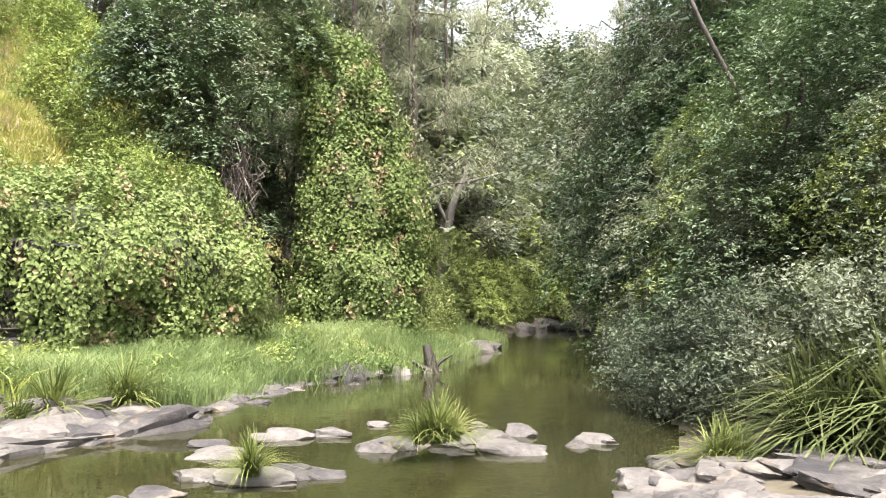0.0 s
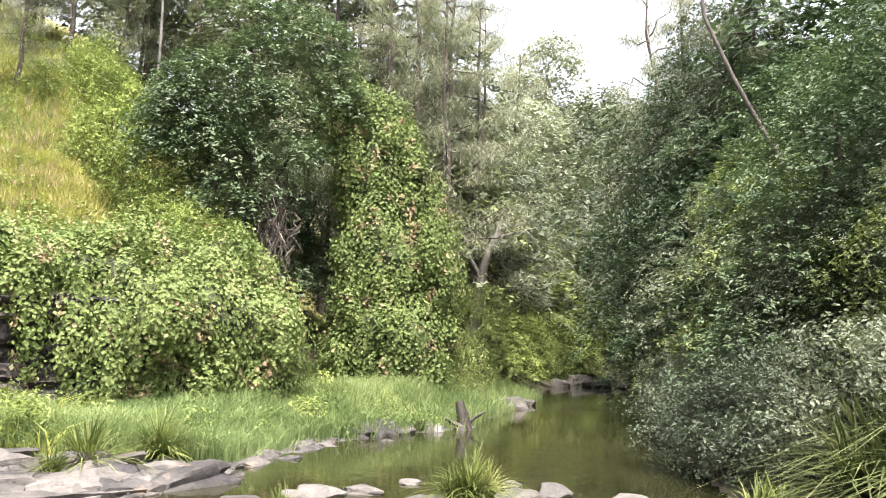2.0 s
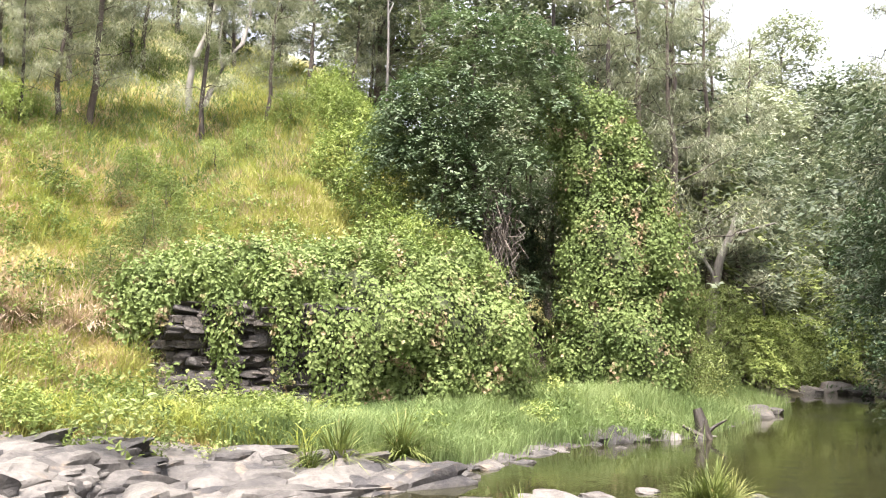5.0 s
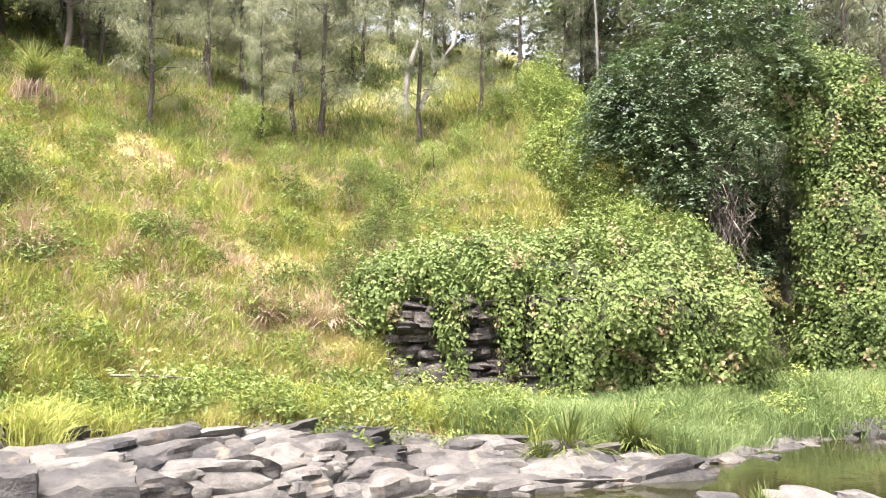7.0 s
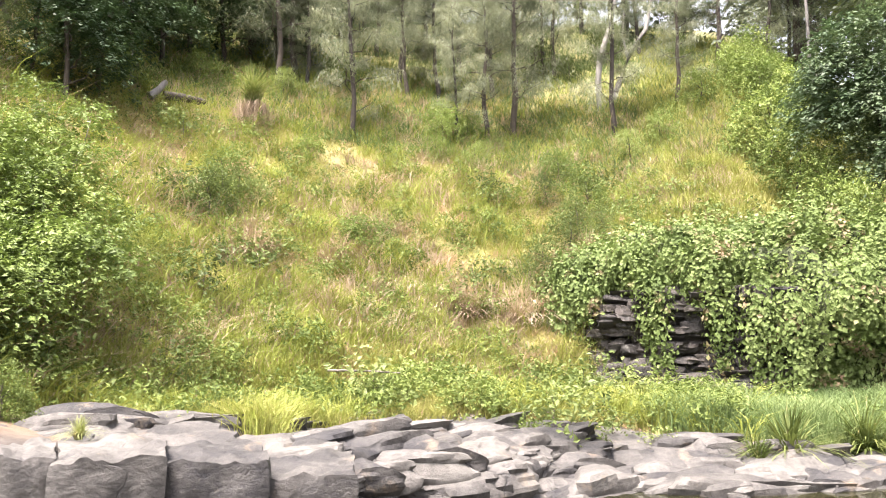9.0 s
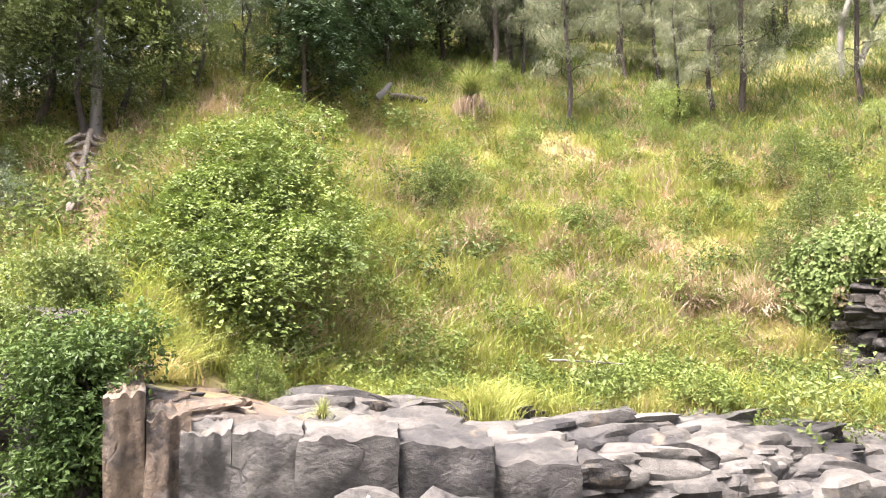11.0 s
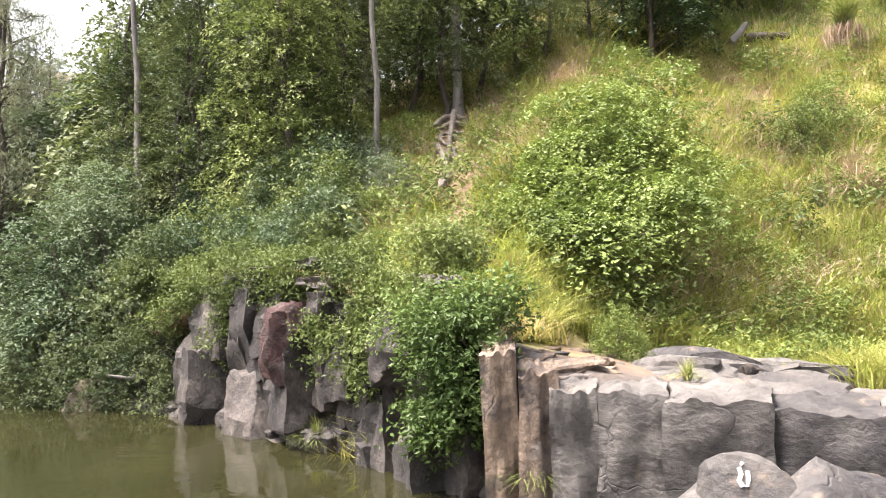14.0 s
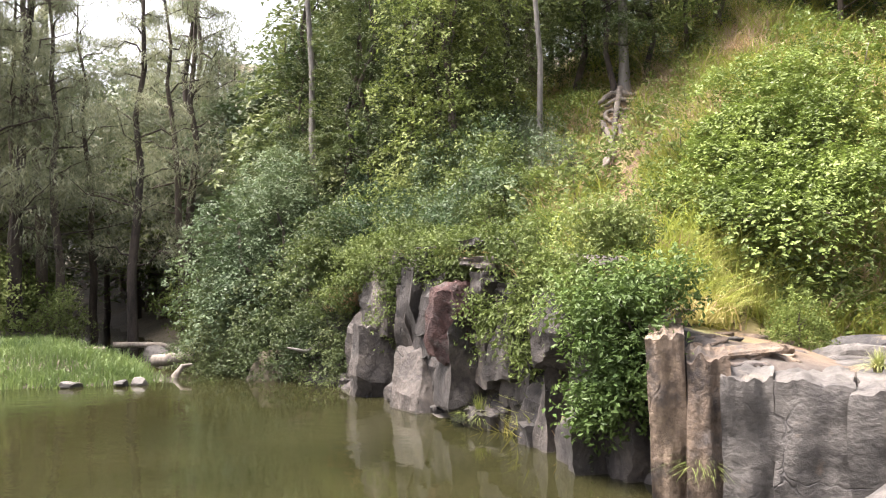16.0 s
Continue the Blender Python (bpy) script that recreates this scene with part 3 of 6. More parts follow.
# dark layered rock under the vines
face = tagged(new("rock_face"), "dark overhanging face of layered rock under the vines", "rock face", kind="structure")
for b in (27.0, 30.0, 33.0, 36.0, 38.6):
    x, y = polar(b, 24.2 + 1.4 * float(step(35, 41, b)))
    slab(STRATA[int(b) % 6], x, y, 1.5 - 0.6 * float(step(35, 39, b)), 2.2, 1.4, 3.9 - 1.6 * float(step(35, 39, b)), b, 0, 0, "stone", face)
for k in range(330):
    b = rr_.uniform(25.6, 39.6)
    top = 3.7 - 2.0 * float(step(35, 40, b))
    z = 0.7 + 0.18 * int(rr_.uniform(0, (top - 0.7) / 0.18)) + rr_.normal(0, 0.03)      # beds of one height
    back = 0.10 * (z - 0.8) - 0.3 * math.sin(z * 2.1) + rr_.normal(0, 0.12)
    x, y = polar(b, 23.2 + back + 1.6 * float(step(35, 41, b)))
    slab(STRATA[k % 6], x, y, z, rr_.uniform(0.5, 1.7), rr_.uniform(0.8, 1.3), rr_.uniform(0.22, 0.5), b + rr_.normal(0, 6), rr_.normal(-2, 3), rr_.normal(4, 2), "stone", face)

# ================= columnar cliff over the pool
cliff = tagged(new("cliff"), "low cliff of dark columnar basalt standing in the pool", "cliff", kind="structure")


cr = np.random.default_rng(21)
along = 11.05
while along < 14.15:
    px, py, tx, ty, nx, ny = shore_point(along)
    i = int(along)
    w = cr.uniform(0.35, 0.85)
    top = float(np.interp(along, [11, 11.3, 11.5, 12, 13, 14, 14.3], [1.3, 1.5, 2.2, 2.75, 3.1, 2.8, 2.2]))
    turn = math.degrees(math.atan2(ty, tx))
    front = cr.normal(0, 0.13) + (0.8 if along < 11.2 else 0.0)
    for row in range(2):
        z = -0.5
        if row:
            top -= 0.7
        while z < top:
            hgt = cr.uniform(0.6, 2.0)
            if top - z - hgt < 0.35:
                hgt = max(0.3, top - z + cr.uniform(-0.3, 0.05))
            off = 0.45 + front + row * 0.7 + cr.normal(0, 0.13) + 0.13 * max(z, 0)
            me = STAINED if (i == 11 and 11.5 < along < 11.7 and z < 1.0 and row == 0) else PILLARS[int(cr.integers(0, 6))]
            slip = cr.normal(0, 0.07)
            slab(me, px + nx * off + tx * slip, py + ny * off + ty * slip, z + hgt / 2, w * cr.uniform(1.5, 2.0) * (1 + 0.4 * row), 1.2, hgt * cr.uniform(1.05, 1.18), turn + cr.normal(0, 9), cr.normal(2, 2), cr.normal(0, 2), "column", cliff)
            z += hgt
    along += w / math.dist(SHORE_L[i], SHORE_L[i + 1])
for k in range(16):       # fallen blocks at the foot
    px, py, tx, ty, nx, ny = shore_point(cr.uniform(11.4, 14.2))
    slab(STRATA[k % 6], px + nx * 0.05, py + ny * 0.05, 0.05, cr.uniform(0.3, 0.7), cr.uniform(0.3, 0.6), cr.uniform(0.25, 0.6), cr.uniform(0, 360), cr.normal(0, 10), cr.normal(0, 10), "column", cliff)
x, y = polar(100.6, 14.1)
slab(RED, x, y, 1.75, 0.85, 0.95, 1.5, 37, 4, 3, "column", cliff)

# ================= stones standing in the creek
def creek_stone(x, y, sx, sy, sz, turn, k, label="flat grey creek stone, half under water"):
    o = new("creek_stone", SLABS[k % len(SLABS)])
    o.matrix_basis = pose(x, y, 0.0, 0, 0, turn) @ Matrix.Diagonal((sx, sy, sz, 1))
    return tagged(o, label, "stone", "stones in the creek")


for k, (b, d, sx, sy, sz, turn) in enumerate((
        (16.0, 13.5, 0.65, 0.5, 0.35, 10), (15.0, 12.6, 1.25, 0.7, 0.5, 0), (12.0, 13.9, 0.7, 0.6, 0.5, 20), (10.5, 14.0, 0.9, 0.6, 0.55, 10), (7.8, 14.2, 0.8, 0.6, 0.55, 0), (4.5, 15.2, 0.45, 0.4, 0.5, 40),
        (4.2, 12.9, 0.8, 0.8, 0.7, 15), (2.6, 13.1, 0.9, 0.7, 0.6, 15), (-1.0, 13.4, 0.9, 0.7, 0.8, -10), (-3.5, 13.4, 1.1, 1.0, 0.9, 5), (-5.2, 12.9, 1.2, 0.8, 0.8, -20), (-5.8, 14.4, 0.6, 0.5, 0.7, 0), (-2.6, 15, 0.4, 0.3, 0.6, 0), (-11.0, 14.1, 0.8, 0.6, 0.8, 0), (-9.8, 13.5, 0.4, 0.4, 0.4, 50),
        (16.6, 11.2, 0.7, 0.5, 0.45, 0), (12.8, 10.9, 1.1, 0.8, 0.6, 10), (10.2, 11.1, 0.8, 0.7, 0.6, 40), (8.4, 11.1, 0.8, 0.5, 0.5, -15), (19, 10.4, 0.7, 0.5, 0.3, 0), (22, 10.1, 0.6, 0.5, 0.3, 0))):
    x, y = polar(b, d)
    creek_stone(x, y, sx, sy, sz * 0.8, turn + b * 0.5, k)
for k in range(70):      # slabs of the near right bank
    b, d = rr_.uniform(-32, -12.5), rr_.uniform(7.5, 12.6)
    x, y = polar(b, d)
    if float(side_of(np.array([x]), np.array([y]), SHORE_R)[0][0]) > 0.1:
        continue
    slab(SLABS[(k * 3) % 8], x, y, gz1(x, y) - 0.02, rr_.uniform(0.6, 1.3), rr_.uniform(0.5, 1.0), rr_.uniform(0.35, 0.6), rr_.uniform(0, 180), rr_.normal(0, 4), rr_.normal(0, 4))
for k, (b, d, s) in enumerate(((8.6, 22.9, 1.5), (6.4, 23.3, 1.4), (5.0, 24, 1.0), (3.2, 24.6, 1.1), (-2.5, 34.5, 1.6), (-3.6, 37, 1.4), (-8.5, 58, 2.5), (-7.5, 60, 2.5), (-10.5, 57, 1.8), (-6.0, 57, 2.2), (119, 29, 1.4), (117, 28, 1.2), (121, 30, 1.5), (116.5, 29.5, 1.3), (126.5, 21.6, 0.6), (123.5, 21.3, 0.5), (122.3, 21.3, 0.5), (112, 21.3, 0.6), (107.0, 18.0, 0.6))):
    x, y = polar(b, d)
    o = new("boulder", BOULDERS[k % 3])
    o.matrix_basis = pose(x, y, max(0.05, gz1(x, y)), 0, 0, k * 50) @ Matrix.Diagonal((s, s * 0.7, s * 0.8, 1))
    tagged(o, "rounded grey boulder at the water's edge", "boulder", "boulders on the bank")


# ================= plants
def lobe_leaves(r, centres, radii, per_m2, size, up=0.6, squash=0.75, width=0.5, shell=0.45, hang=0.0, clump=6, plain=False):
    """Leaves along short twigs that stand out of the lumps, with gaps between them."""
    vs = []
    for c, q in zip(centres, radii):
        n = max(6, int(per_m2 * 1.25 * 4 * math.pi * q * q / clump))
        w = unit(r.normal(size=(n, 3)) + np.array([0, 0, 0.25]))
        dist = q * (1 - shell * r.uniform(0, 1, (n, 1)) ** 2) * r.uniform(0.75, 1.22, (n, 1))
        p = c + w * dist * np.array([1, 1, squash])
        g = 0.28 / size
        keep = vnoise(p[:, 0] * g + p[:, 1] * g * 0.7, p[:, 2] * g * 1.3 + p[:, 1] * g * 0.4, 77) > 0.3
        p, w = p[keep], w[keep]
        n = len(p)
        twig = unit(w * 0.9 + r.normal(0, 0.45, (n, 3)) + np.array([0, 0, 0.1]))
        along = r.uniform(0, 1, (n, clump, 1)) * size * 3.2
        p = (p[:, None] + twig[:, None] * along).reshape(-1, 3) + r.normal(0, size * 0.42, (n * clump, 3))
        vs.append(leaf_arrays(p, size, r, up, np.repeat(w, clump, 0) * 0.5, width, hang, plain))
    return joined(vs)


def bough_leaves(r, centres, radii, count, size, axis=(0.0, 0.0), squash=0.42, width=0.5, droop=0.3, plain=False, clump=5, hang=0.1):
    """Sprays of leaves: each bough is a ragged shallow dome that droops outward, open below."""
    vs = []
    for c, q in zip(centres, radii):
        c = np.asarray(c, float)
        n = max(8, int(count * q * q / clump))
        away = unit(np.array([c[0] - axis[0], c[1] - axis[1]]) + r.normal(0, 0.05, 2))
        az, ph = r.uniform(0, 2 * math.pi, n), r.uniform(0, 6.28, 3)
        ragged = 1 + 0.22 * np.sin(az * 3 + ph[0]) + 0.16 * np.sin(az * 5 + ph[1]) + 0.1 * np.sin(az * 9 + ph[2])
        u = np.sqrt(r.uniform(0, 1, n)) * ragged
        flat = np.stack([np.cos(az) * u, np.sin(az) * u], 1) * q
        lift = q * squash * (1 - u * u) - droop * (flat @ away) - np.where(u > 0.8, r.uniform(0, 0.4 * q, n), 0) + r.normal(0, 0.09 * q, n)
        p = c + np.concatenate([flat, lift[:, None]], 1)
        g = 0.30 / size
        keep = vnoise(p[:, 0] * g + p[:, 2] * g * 0.6, p[:, 1] * g - p[:, 2] * g * 0.5, 78) > 0.27
        p, az, u = p[keep], az[keep], u[keep]
        n = len(p)
        w = np.stack([np.cos(az), np.sin(az), np.full(n, -0.15)], 1)
        twig = unit(w + np.array([away[0], away[1], 0]) * 0.5 + r.normal(0, 0.4, (n, 3)))
        along = r.uniform(0, 1, (n, clump, 1)) * size * 2.8
        o = unit(np.stack([np.cos(az) * u * 0.7, np.sin(az) * u * 0.7, np.full(n, 0.8)], 1))
        p = (p[:, None] + twig[:, None] * along).reshape(-1, 3) + r.normal(0, size * 0.35, (n * clump, 3))
        vs.append(leaf_arrays(p, size, r, 0.5, np.repeat(o, clump, 0) * 1.7, width, hang, plain))
    return joined(vs)


def wander(r, a, b, n, amount):
    """A crooked line from a to b."""
    t = np.linspace(0, 1, n)[:, None]
    p = np.asarray(a) * (1 - t) + np.asarray(b) * t
    w = r.normal(0, amount, (n, 3))
    w[0] = w[-1] = 0
    return p + w


def broad_tree(r, h, spread, leaf, leaf_size, trunk_r, bark, label, low=0.3, n=14, density=16.0, category="tree", up=0.6, width=0.5, lobe=None, fork=5, plain=False, cone=False):
    """Trunk, limbs and a leafy crown from low * h up to h, at the origin."""
    root = tagged(new("tree" if category == "tree" else "shrub"), label, category)
    lean = 0.015 if h > 14 else 0.05
    top = np.array([r.normal(0, lean * h), r.normal(0, lean * h), h * 0.82])
    v, f = tube_arrays(wander(r, (0, 0, -0.4), top, 8, 0.0015 * h if h > 14 else 0.015 * h), np.linspace(trunk_r, trunk_r * 0.3, 8), 8, r, 0.06)
    part_np("trunk", v, f, bark, root, smooth=True)
    lob = lobe or spread * 0.36
    z0, z1 = h * low + lob * 0.6, h - lob * 0.7
    t = (np.arange(n) + r.uniform(0, 1, n)) / n
    az = np.arange(n) * 2.4 + r.uniform(-0.5, 0.5, n)
    wide = spread * 0.8 * np.sqrt(np.clip(1.05 - (t * 1.25 - 0.3) ** 2 * 1.15, 0.05, 1)) * r.uniform(0.35, 1.05, n)
    c = np.stack([np.cos(az) * wide + top[0] * t, np.sin(az) * wide + top[1] * t, z0 + (z1 - z0) * t], 1)
    q = lob * r.uniform(0.65, 1.3, n)
    for k in range(fork):
        s = (0.62 if h > 14 else 0.25) + (0.3 if h > 14 else 0.55) * k / fork
        j = int(n * (k + 0.5) / fork)
        v, f = tube_arrays(wander(r, top * s, c[j], 6, 0.02 * h), np.linspace(trunk_r * 0.4, trunk_r * 0.08, 6), 6)
        part_np("limb", v, f, bark, root, smooth=True)
    if h < 4:
        v, f = lobe_leaves(r, c, q, density, leaf_size, up, width=width, plain=plain)
    else:
        m = int(n * 1.15)
        t = (np.arange(m) + r.uniform(0, 1, m)) / m
        az = np.arange(m) * 2.4 + r.uniform(-0.6, 0.6, m)
        if cone:
            wide = spread * (1.02 - t) ** 0.75 * r.uniform(0.55, 1.1, m)
        else:
            wide = spread * 0.95 * np.sqrt(np.clip(1.05 - (t * 1.25 - 0.3) ** 2 * 1.15, 0.04, 1)) * r.uniform(0.4, 1.05, m)
        c = np.stack([np.cos(az) * wide + top[0] * t, np.sin(az) * wide + top[1] * t, z0 + (z1 - z0) * t], 1)
        v, f = bough_leaves(r, c, lob * r.uniform(0.8, 1.55, m) * (1.15 - 0.5 * t * cone), density * 7.5, leaf_size, top[:2], 0.55 if not cone else 0.4, width, 0.4, plain)
    part_np("crown", v, f, leaf, root)
    return root


def needle_tree(r, h, spread, trunk_r, bark, label, bare=0.25, limbs=22, leaf=None, strands=48):
    """A tall slender tree with thin rising limbs and drooping grey-green needles."""
    root = tagged(new("tree"), label, "tree")
    top = np.array([r.normal(0, 0.03 * h), r.normal(0, 0.03 * h), h])
    path = wander(r, (0, 0, -0.4), top, 10, 0.006 * h)
    v, f = tube_arrays(path, np.linspace(trunk_r, trunk_r * 0.15, 10), 8, r, 0.05)
    part_np("trunk", v, f, bark, root, smooth=True)
    needles = []
    for k in range(limbs):
        s = bare + (0.98 - bare) * ((k + r.uniform()) / limbs) ** 0.95
        a = path[0] + (top - path[0]) * s
        az = k * 2.4 + r.uniform(-0.5, 0.5)
        ln = spread * (1.2 - 0.8 * s) * r.uniform(0.5, 1.15)
        e = a + np.array([math.cos(az) * ln, math.sin(az) * ln, ln * r.uniform(0.1, 0.6)])
        v, f = tube_arrays(wander(r, a, e, 6, 0.06 * ln), np.linspace(trunk_r * 0.2, trunk_r * 0.03, 6), 4)
        part_np("limb", v, f, bark, root, smooth=True)
        for j in range(7):
            t = 0.25 + 0.8 * (j + r.uniform()) / 7
            p = a + (e - a) * t + r.normal(0, 0.08 * ln, 3)
            q = p + r.normal(0, 1, (strands, 3)) * np.array([0.24, 0.24, 0.16]) * (0.3 + 0.34 * ln)
            needles.append(strand_arrays(q, 0.36, r, 0.5, 0.026, 0.7))
    v, f = joined(needles)
    part_np("crown", v, f, leaf or G["needle"], root)
    return root


class Grove:
    """A few models of one kind of plant, set out one after another."""

    def __init__(self, models):
        self.models, self.used = models, 0
        self.group = {"tree": "trees of the valley", "shrub": "shrubs of the banks"}.get(models[0].get("category", ""), "tufts of long grass")

    def put(self, bearing, d, scale=1.0, turn=None, dz=0.0, sink=0.15, label="", tall=1.0):
        k = self.used % len(self.models)
        turn = (self.used * 137.5) % 360 if turn is None else turn
        x, y, z = on_ground(bearing, d, sink)
        m = pose(x, y, z + dz, 0, 0, turn)
        if self.used < len(self.models):
            o = self.models[k]
            o.matrix_basis = m @ Matrix.Diagonal((scale, scale, scale * tall, 1))
        else:
            o = copy_thing(self.models[k], m)
            o.scale = (scale, scale, scale * tall)
        self.used += 1
        return tagged(o, label, group=self.group)

    def fill(self, r, n, b0, b1, d0, d1, s0, s1, gap=1.5, inland=-99.0):
        """n plants in a sector, kept apart, none in the water."""
        done, tries = [], 0
        while len(done) < n and tries < n * 30:
            tries += 1
            b, d = r.uniform(b0, b1), d0 * (d1 / d0) ** r.uniform()
            x, y = polar(b, d)
            if any((x - u) ** 2 + (y - w) ** 2 < gap * gap for u, w in done) or gz1(x, y) < 0.15 or (inland > 0 and float(side_of(np.array([x]), np.array([y]), SHORE_L)[0][0]) < inland):
                continue
            done.append((x, y))
            self.put(b, d, r.uniform(s0, s1))


tr = np.random.default_rng(31)
DARK, MID, GREY = ("dark green rainforest tree with dense glossy leaves", "leafy green forest tree on the steep bank", "grey-green tree with small leaves over the creek")
dark_trees = Grove([broad_tree(tr, 9, 3.0, G["dark"], 0.125, 0.2, G["bark"], DARK, 0.05, 34, 60, lobe=0.85) for _ in range(3)])
grey_trees = Grove([broad_tree(tr, 9, 3.0, G["grey"], 0.115, 0.18, G["bark"], GREY, 0.03, 36, 62, lobe=0.8) for _ in range(2)])
mid_trees = Grove([broad_tree(tr, 9, 2.8, G["mid"], 0.15, 0.18, G["bark"], MID, 0.05, 34, 44, lobe=0.8) for _ in range(3)])
far_dark = Grove([broad_tree(tr, 11, 3.2, G["dark"], 0.24, 0.22, G["bark"], DARK, 0.12, 24, 22, plain=True, width=0.75) for _ in range(3)])
far_mid = Grove([broad_tree(tr, 11, 3.0, G["mid"], 0.27, 0.2, G["bark"], MID, 0.12, 24, 22, plain=True, width=0.7) for _ in range(3)])
far_grey = Grove([broad_tree(tr, 12, 3.0, G["grey"], 0.26, 0.18, G["bark"], "grey-green forest tree on the valley side", 0.2, 24, 20, plain=True, width=0.7) for _ in range(3)])
far_bright = Grove([broad_tree(tr, 8, 3.2, G["bright"], 0.24, 0.2, G["bark"], "bright green tree at the bend of the creek", 0.05, 20, 34, plain=True, width=0.7) for _ in range(2)])
pines = Grove([broad_tree(tr, 12, 2.5, G["forest"], 0.11, 0.16, G["bark"], "feathery dark green forest tree with a pointed crown", 0.1, 52, 72, lobe=0.75, cone=True) for _ in range(3)])
far_pines = Grove([broad_tree(tr, 13, 2.8, G["forest"], 0.18, 0.18, G["bark"], "dark green forest tree on the steep hillside", 0.12, 44, 36, lobe=0.9, cone=True, plain=True, width=0.7) for _ in range(3)])
shrubs = Grove([broad_tree(tr, 2.4, 1.5, G["mid"], 0.1, 0.05, G["bark"], "green leafy shrub on the bank", 0.0, 26, 90, "shrub", fork=4, lobe=0.34) for _ in range(3)])
grey_shrubs = Grove([broad_tree(tr, 2.6, 1.7, G["grey"], 0.09, 0.05, G["bark"], "grey-green small-leaved shrub hanging over the water", 0.0, 28, 105, "shrub", fork=5, lobe=0.4) for _ in range(2)])
bright_shrubs = Grove([broad_tree(tr, 2.2, 1.3, G["bright"], 0.10, 0.05, G["bark"], "bright green shrub on the grassy slope", 0.03, 30, 100, "shrub", fork=5, lobe=0.28) for _ in range(3)])
edge_shrubs = Grove([broad_tree(tr, 2.4, 1.5, G["thicket"], 0.11, 0.05, G["bark"], "green leafy shrub at the edge of the slope", 0.0, 26, 90, "shrub", fork=4, lobe=0.36) for _ in range(2)])
weeds = Grove([broad_tree(tr, 0.8, 0.6, G["bright"], 0.09, 0.012, G["bark"], "small leafy weed among the grass", 0.0, 8, 90, "shrub", fork=1) for _ in range(3)])
NEEDLE = "slender casuarina tree with drooping grey-green needles"
needle_trees = Grove([needle_tree(tr, 15, 3.2, 0.19, G["bark"], NEEDLE, 0.2, 22) for _ in range(3)])
gums = Grove([broad_tree(tr, 17, 2.8, G["grey"], 0.24, 0.11, G["palebark"], "tall pale-barked gum tree with a thin crown", 0.55, 14, 14, lobe=1.0) for _ in range(2)])

# --- right bank of the creek
for b, d, s in ((-25, 19, 0.95), (-31, 18, 1.0), (-22.5, 24, 1.05), (-28, 24, 1.1)):
    dark_trees.put(b, d, s)
for b, d, s in ((-20.5, 19.5, 0.62), (-23, 18.5, 0.6), (-18.5, 23, 0.75), (-28, 18, 0.7), (-17.5, 27, 0.85), (-32.5, 15.5, 0.6), (-16.5, 31, 0.95)):
    grey_trees.put(b, d, s)
for b, d, s in ((-26.5, 17.2, 0.5), (-30, 16, 0.55), (-21.5, 21.5, 0.75), (-20, 26, 0.9)):
    mid_trees.put(b, d, s)
far_dark.fill(tr, 6, -34, -15, 29, 50, 0.9, 1.3, 3.5)
far_grey.fill(tr, 9, -30, -13.5, 32, 70, 0.9, 1.3, 4)
needle_trees.fill(tr, 4, -28, -18, 26, 45, 1.0, 1.3, 4)
for b, d, s in ((-17.6, 30, 1.2), (-19.8, 29, 1.3), (-16.6, 37, 1.4), (-15.6, 45, 1.55)):
    dark_trees.put(b, d, s)
for b, d, s in ((-16.8, 34, 1.25), (-15.2, 42, 1.4), (-19.0, 31, 1.2)):
    grey_trees.put(b, d, s, tall=1.5)
for b, d, s in ((-13.4, 40, 1.35), (-15.0, 36, 1.3)):
    needle_trees.put(b, d, s)
for b, d, s in ((-15.2, 38, 1.4), (-16.2, 33, 1.3)):
    dark_trees.put(b, d, s, tall=1.25)
for b, d, s in ((-11.6, 60, 1.6), (-12.6, 52, 1.5), (-11.0, 78, 1.9), (-13.8, 44, 1.35), (-10.4, 95, 2.0)):
    far_grey.put(b, d, s)
for b, d, s in ((-15.2, 18.3, 0.85), (-17.5, 17.2, 0.95), (-19.5, 16.6, 0.95), (-14.6, 22, 0.9), (-21, 17.5, 1.0), (-13.6, 27, 1.0)):
    grey_shrubs.put(b, d, s)
dark_shrubs = Grove([broad_tree(tr, 2.5, 1.7, G["dark"], 0.1, 0.05, G["bark"], "dark glossy shrub at the foot of the bank", 0.0, 26, 100, "shrub", fork=4, lobe=0.4) for _ in range(2)])
for b, d, s in ((-26, 14.6, 1.1), (-29, 14.2, 1.2), (-23, 15.2, 1.05), (-31, 13.4, 1.0), (-20.8, 16, 0.95)):
    grey_shrubs.put(b, d, s)
for b, d, s in ((-13.5, 33, 1.2), (-13, 40, 1.3), (-12.2, 50, 1.4)):
    shrubs.put(b, d, s)
# --- left bank up the creek and the far valley
for b, d, s in ((1.9, 33, 1.2), (4.5, 35, 1.35), (0.3, 41, 1.35), (-1.0, 46, 1.4), (-2.0, 54, 1.45), (3, 38, 1.45), (6.4, 38, 1.4), (5, 44, 1.6), (8, 41, 1.5), (11, 40, 1.4), (1.4, 47, 1.6), (9.5, 46, 1.6)):
    needle_trees.put(b, d, s)
needle_trees.fill(tr, 9, -3, 24, 42, 62, 1.0, 1.3, 3)
far_grey.fill(tr, 13, -4, 24, 44, 66, 1.2, 1.7, 3.0)
far_mid.fill(tr, 8, 2, 26, 42, 60, 0.9, 1.3, 3.0)
for b, d, s in ((-0.5, 40, 0.55), (-1.8, 42, 0.5), (0.8, 37, 0.5), (-2.8, 47, 0.5), (-3.6, 54, 0.5), (2.5, 36, 0.5), (-4.6, 62, 0.5), (-5.5, 68, 0.45), (-7.5, 70, 0.5)):
    (mid_trees if d < 41 else far_bright).put(b, d, s)
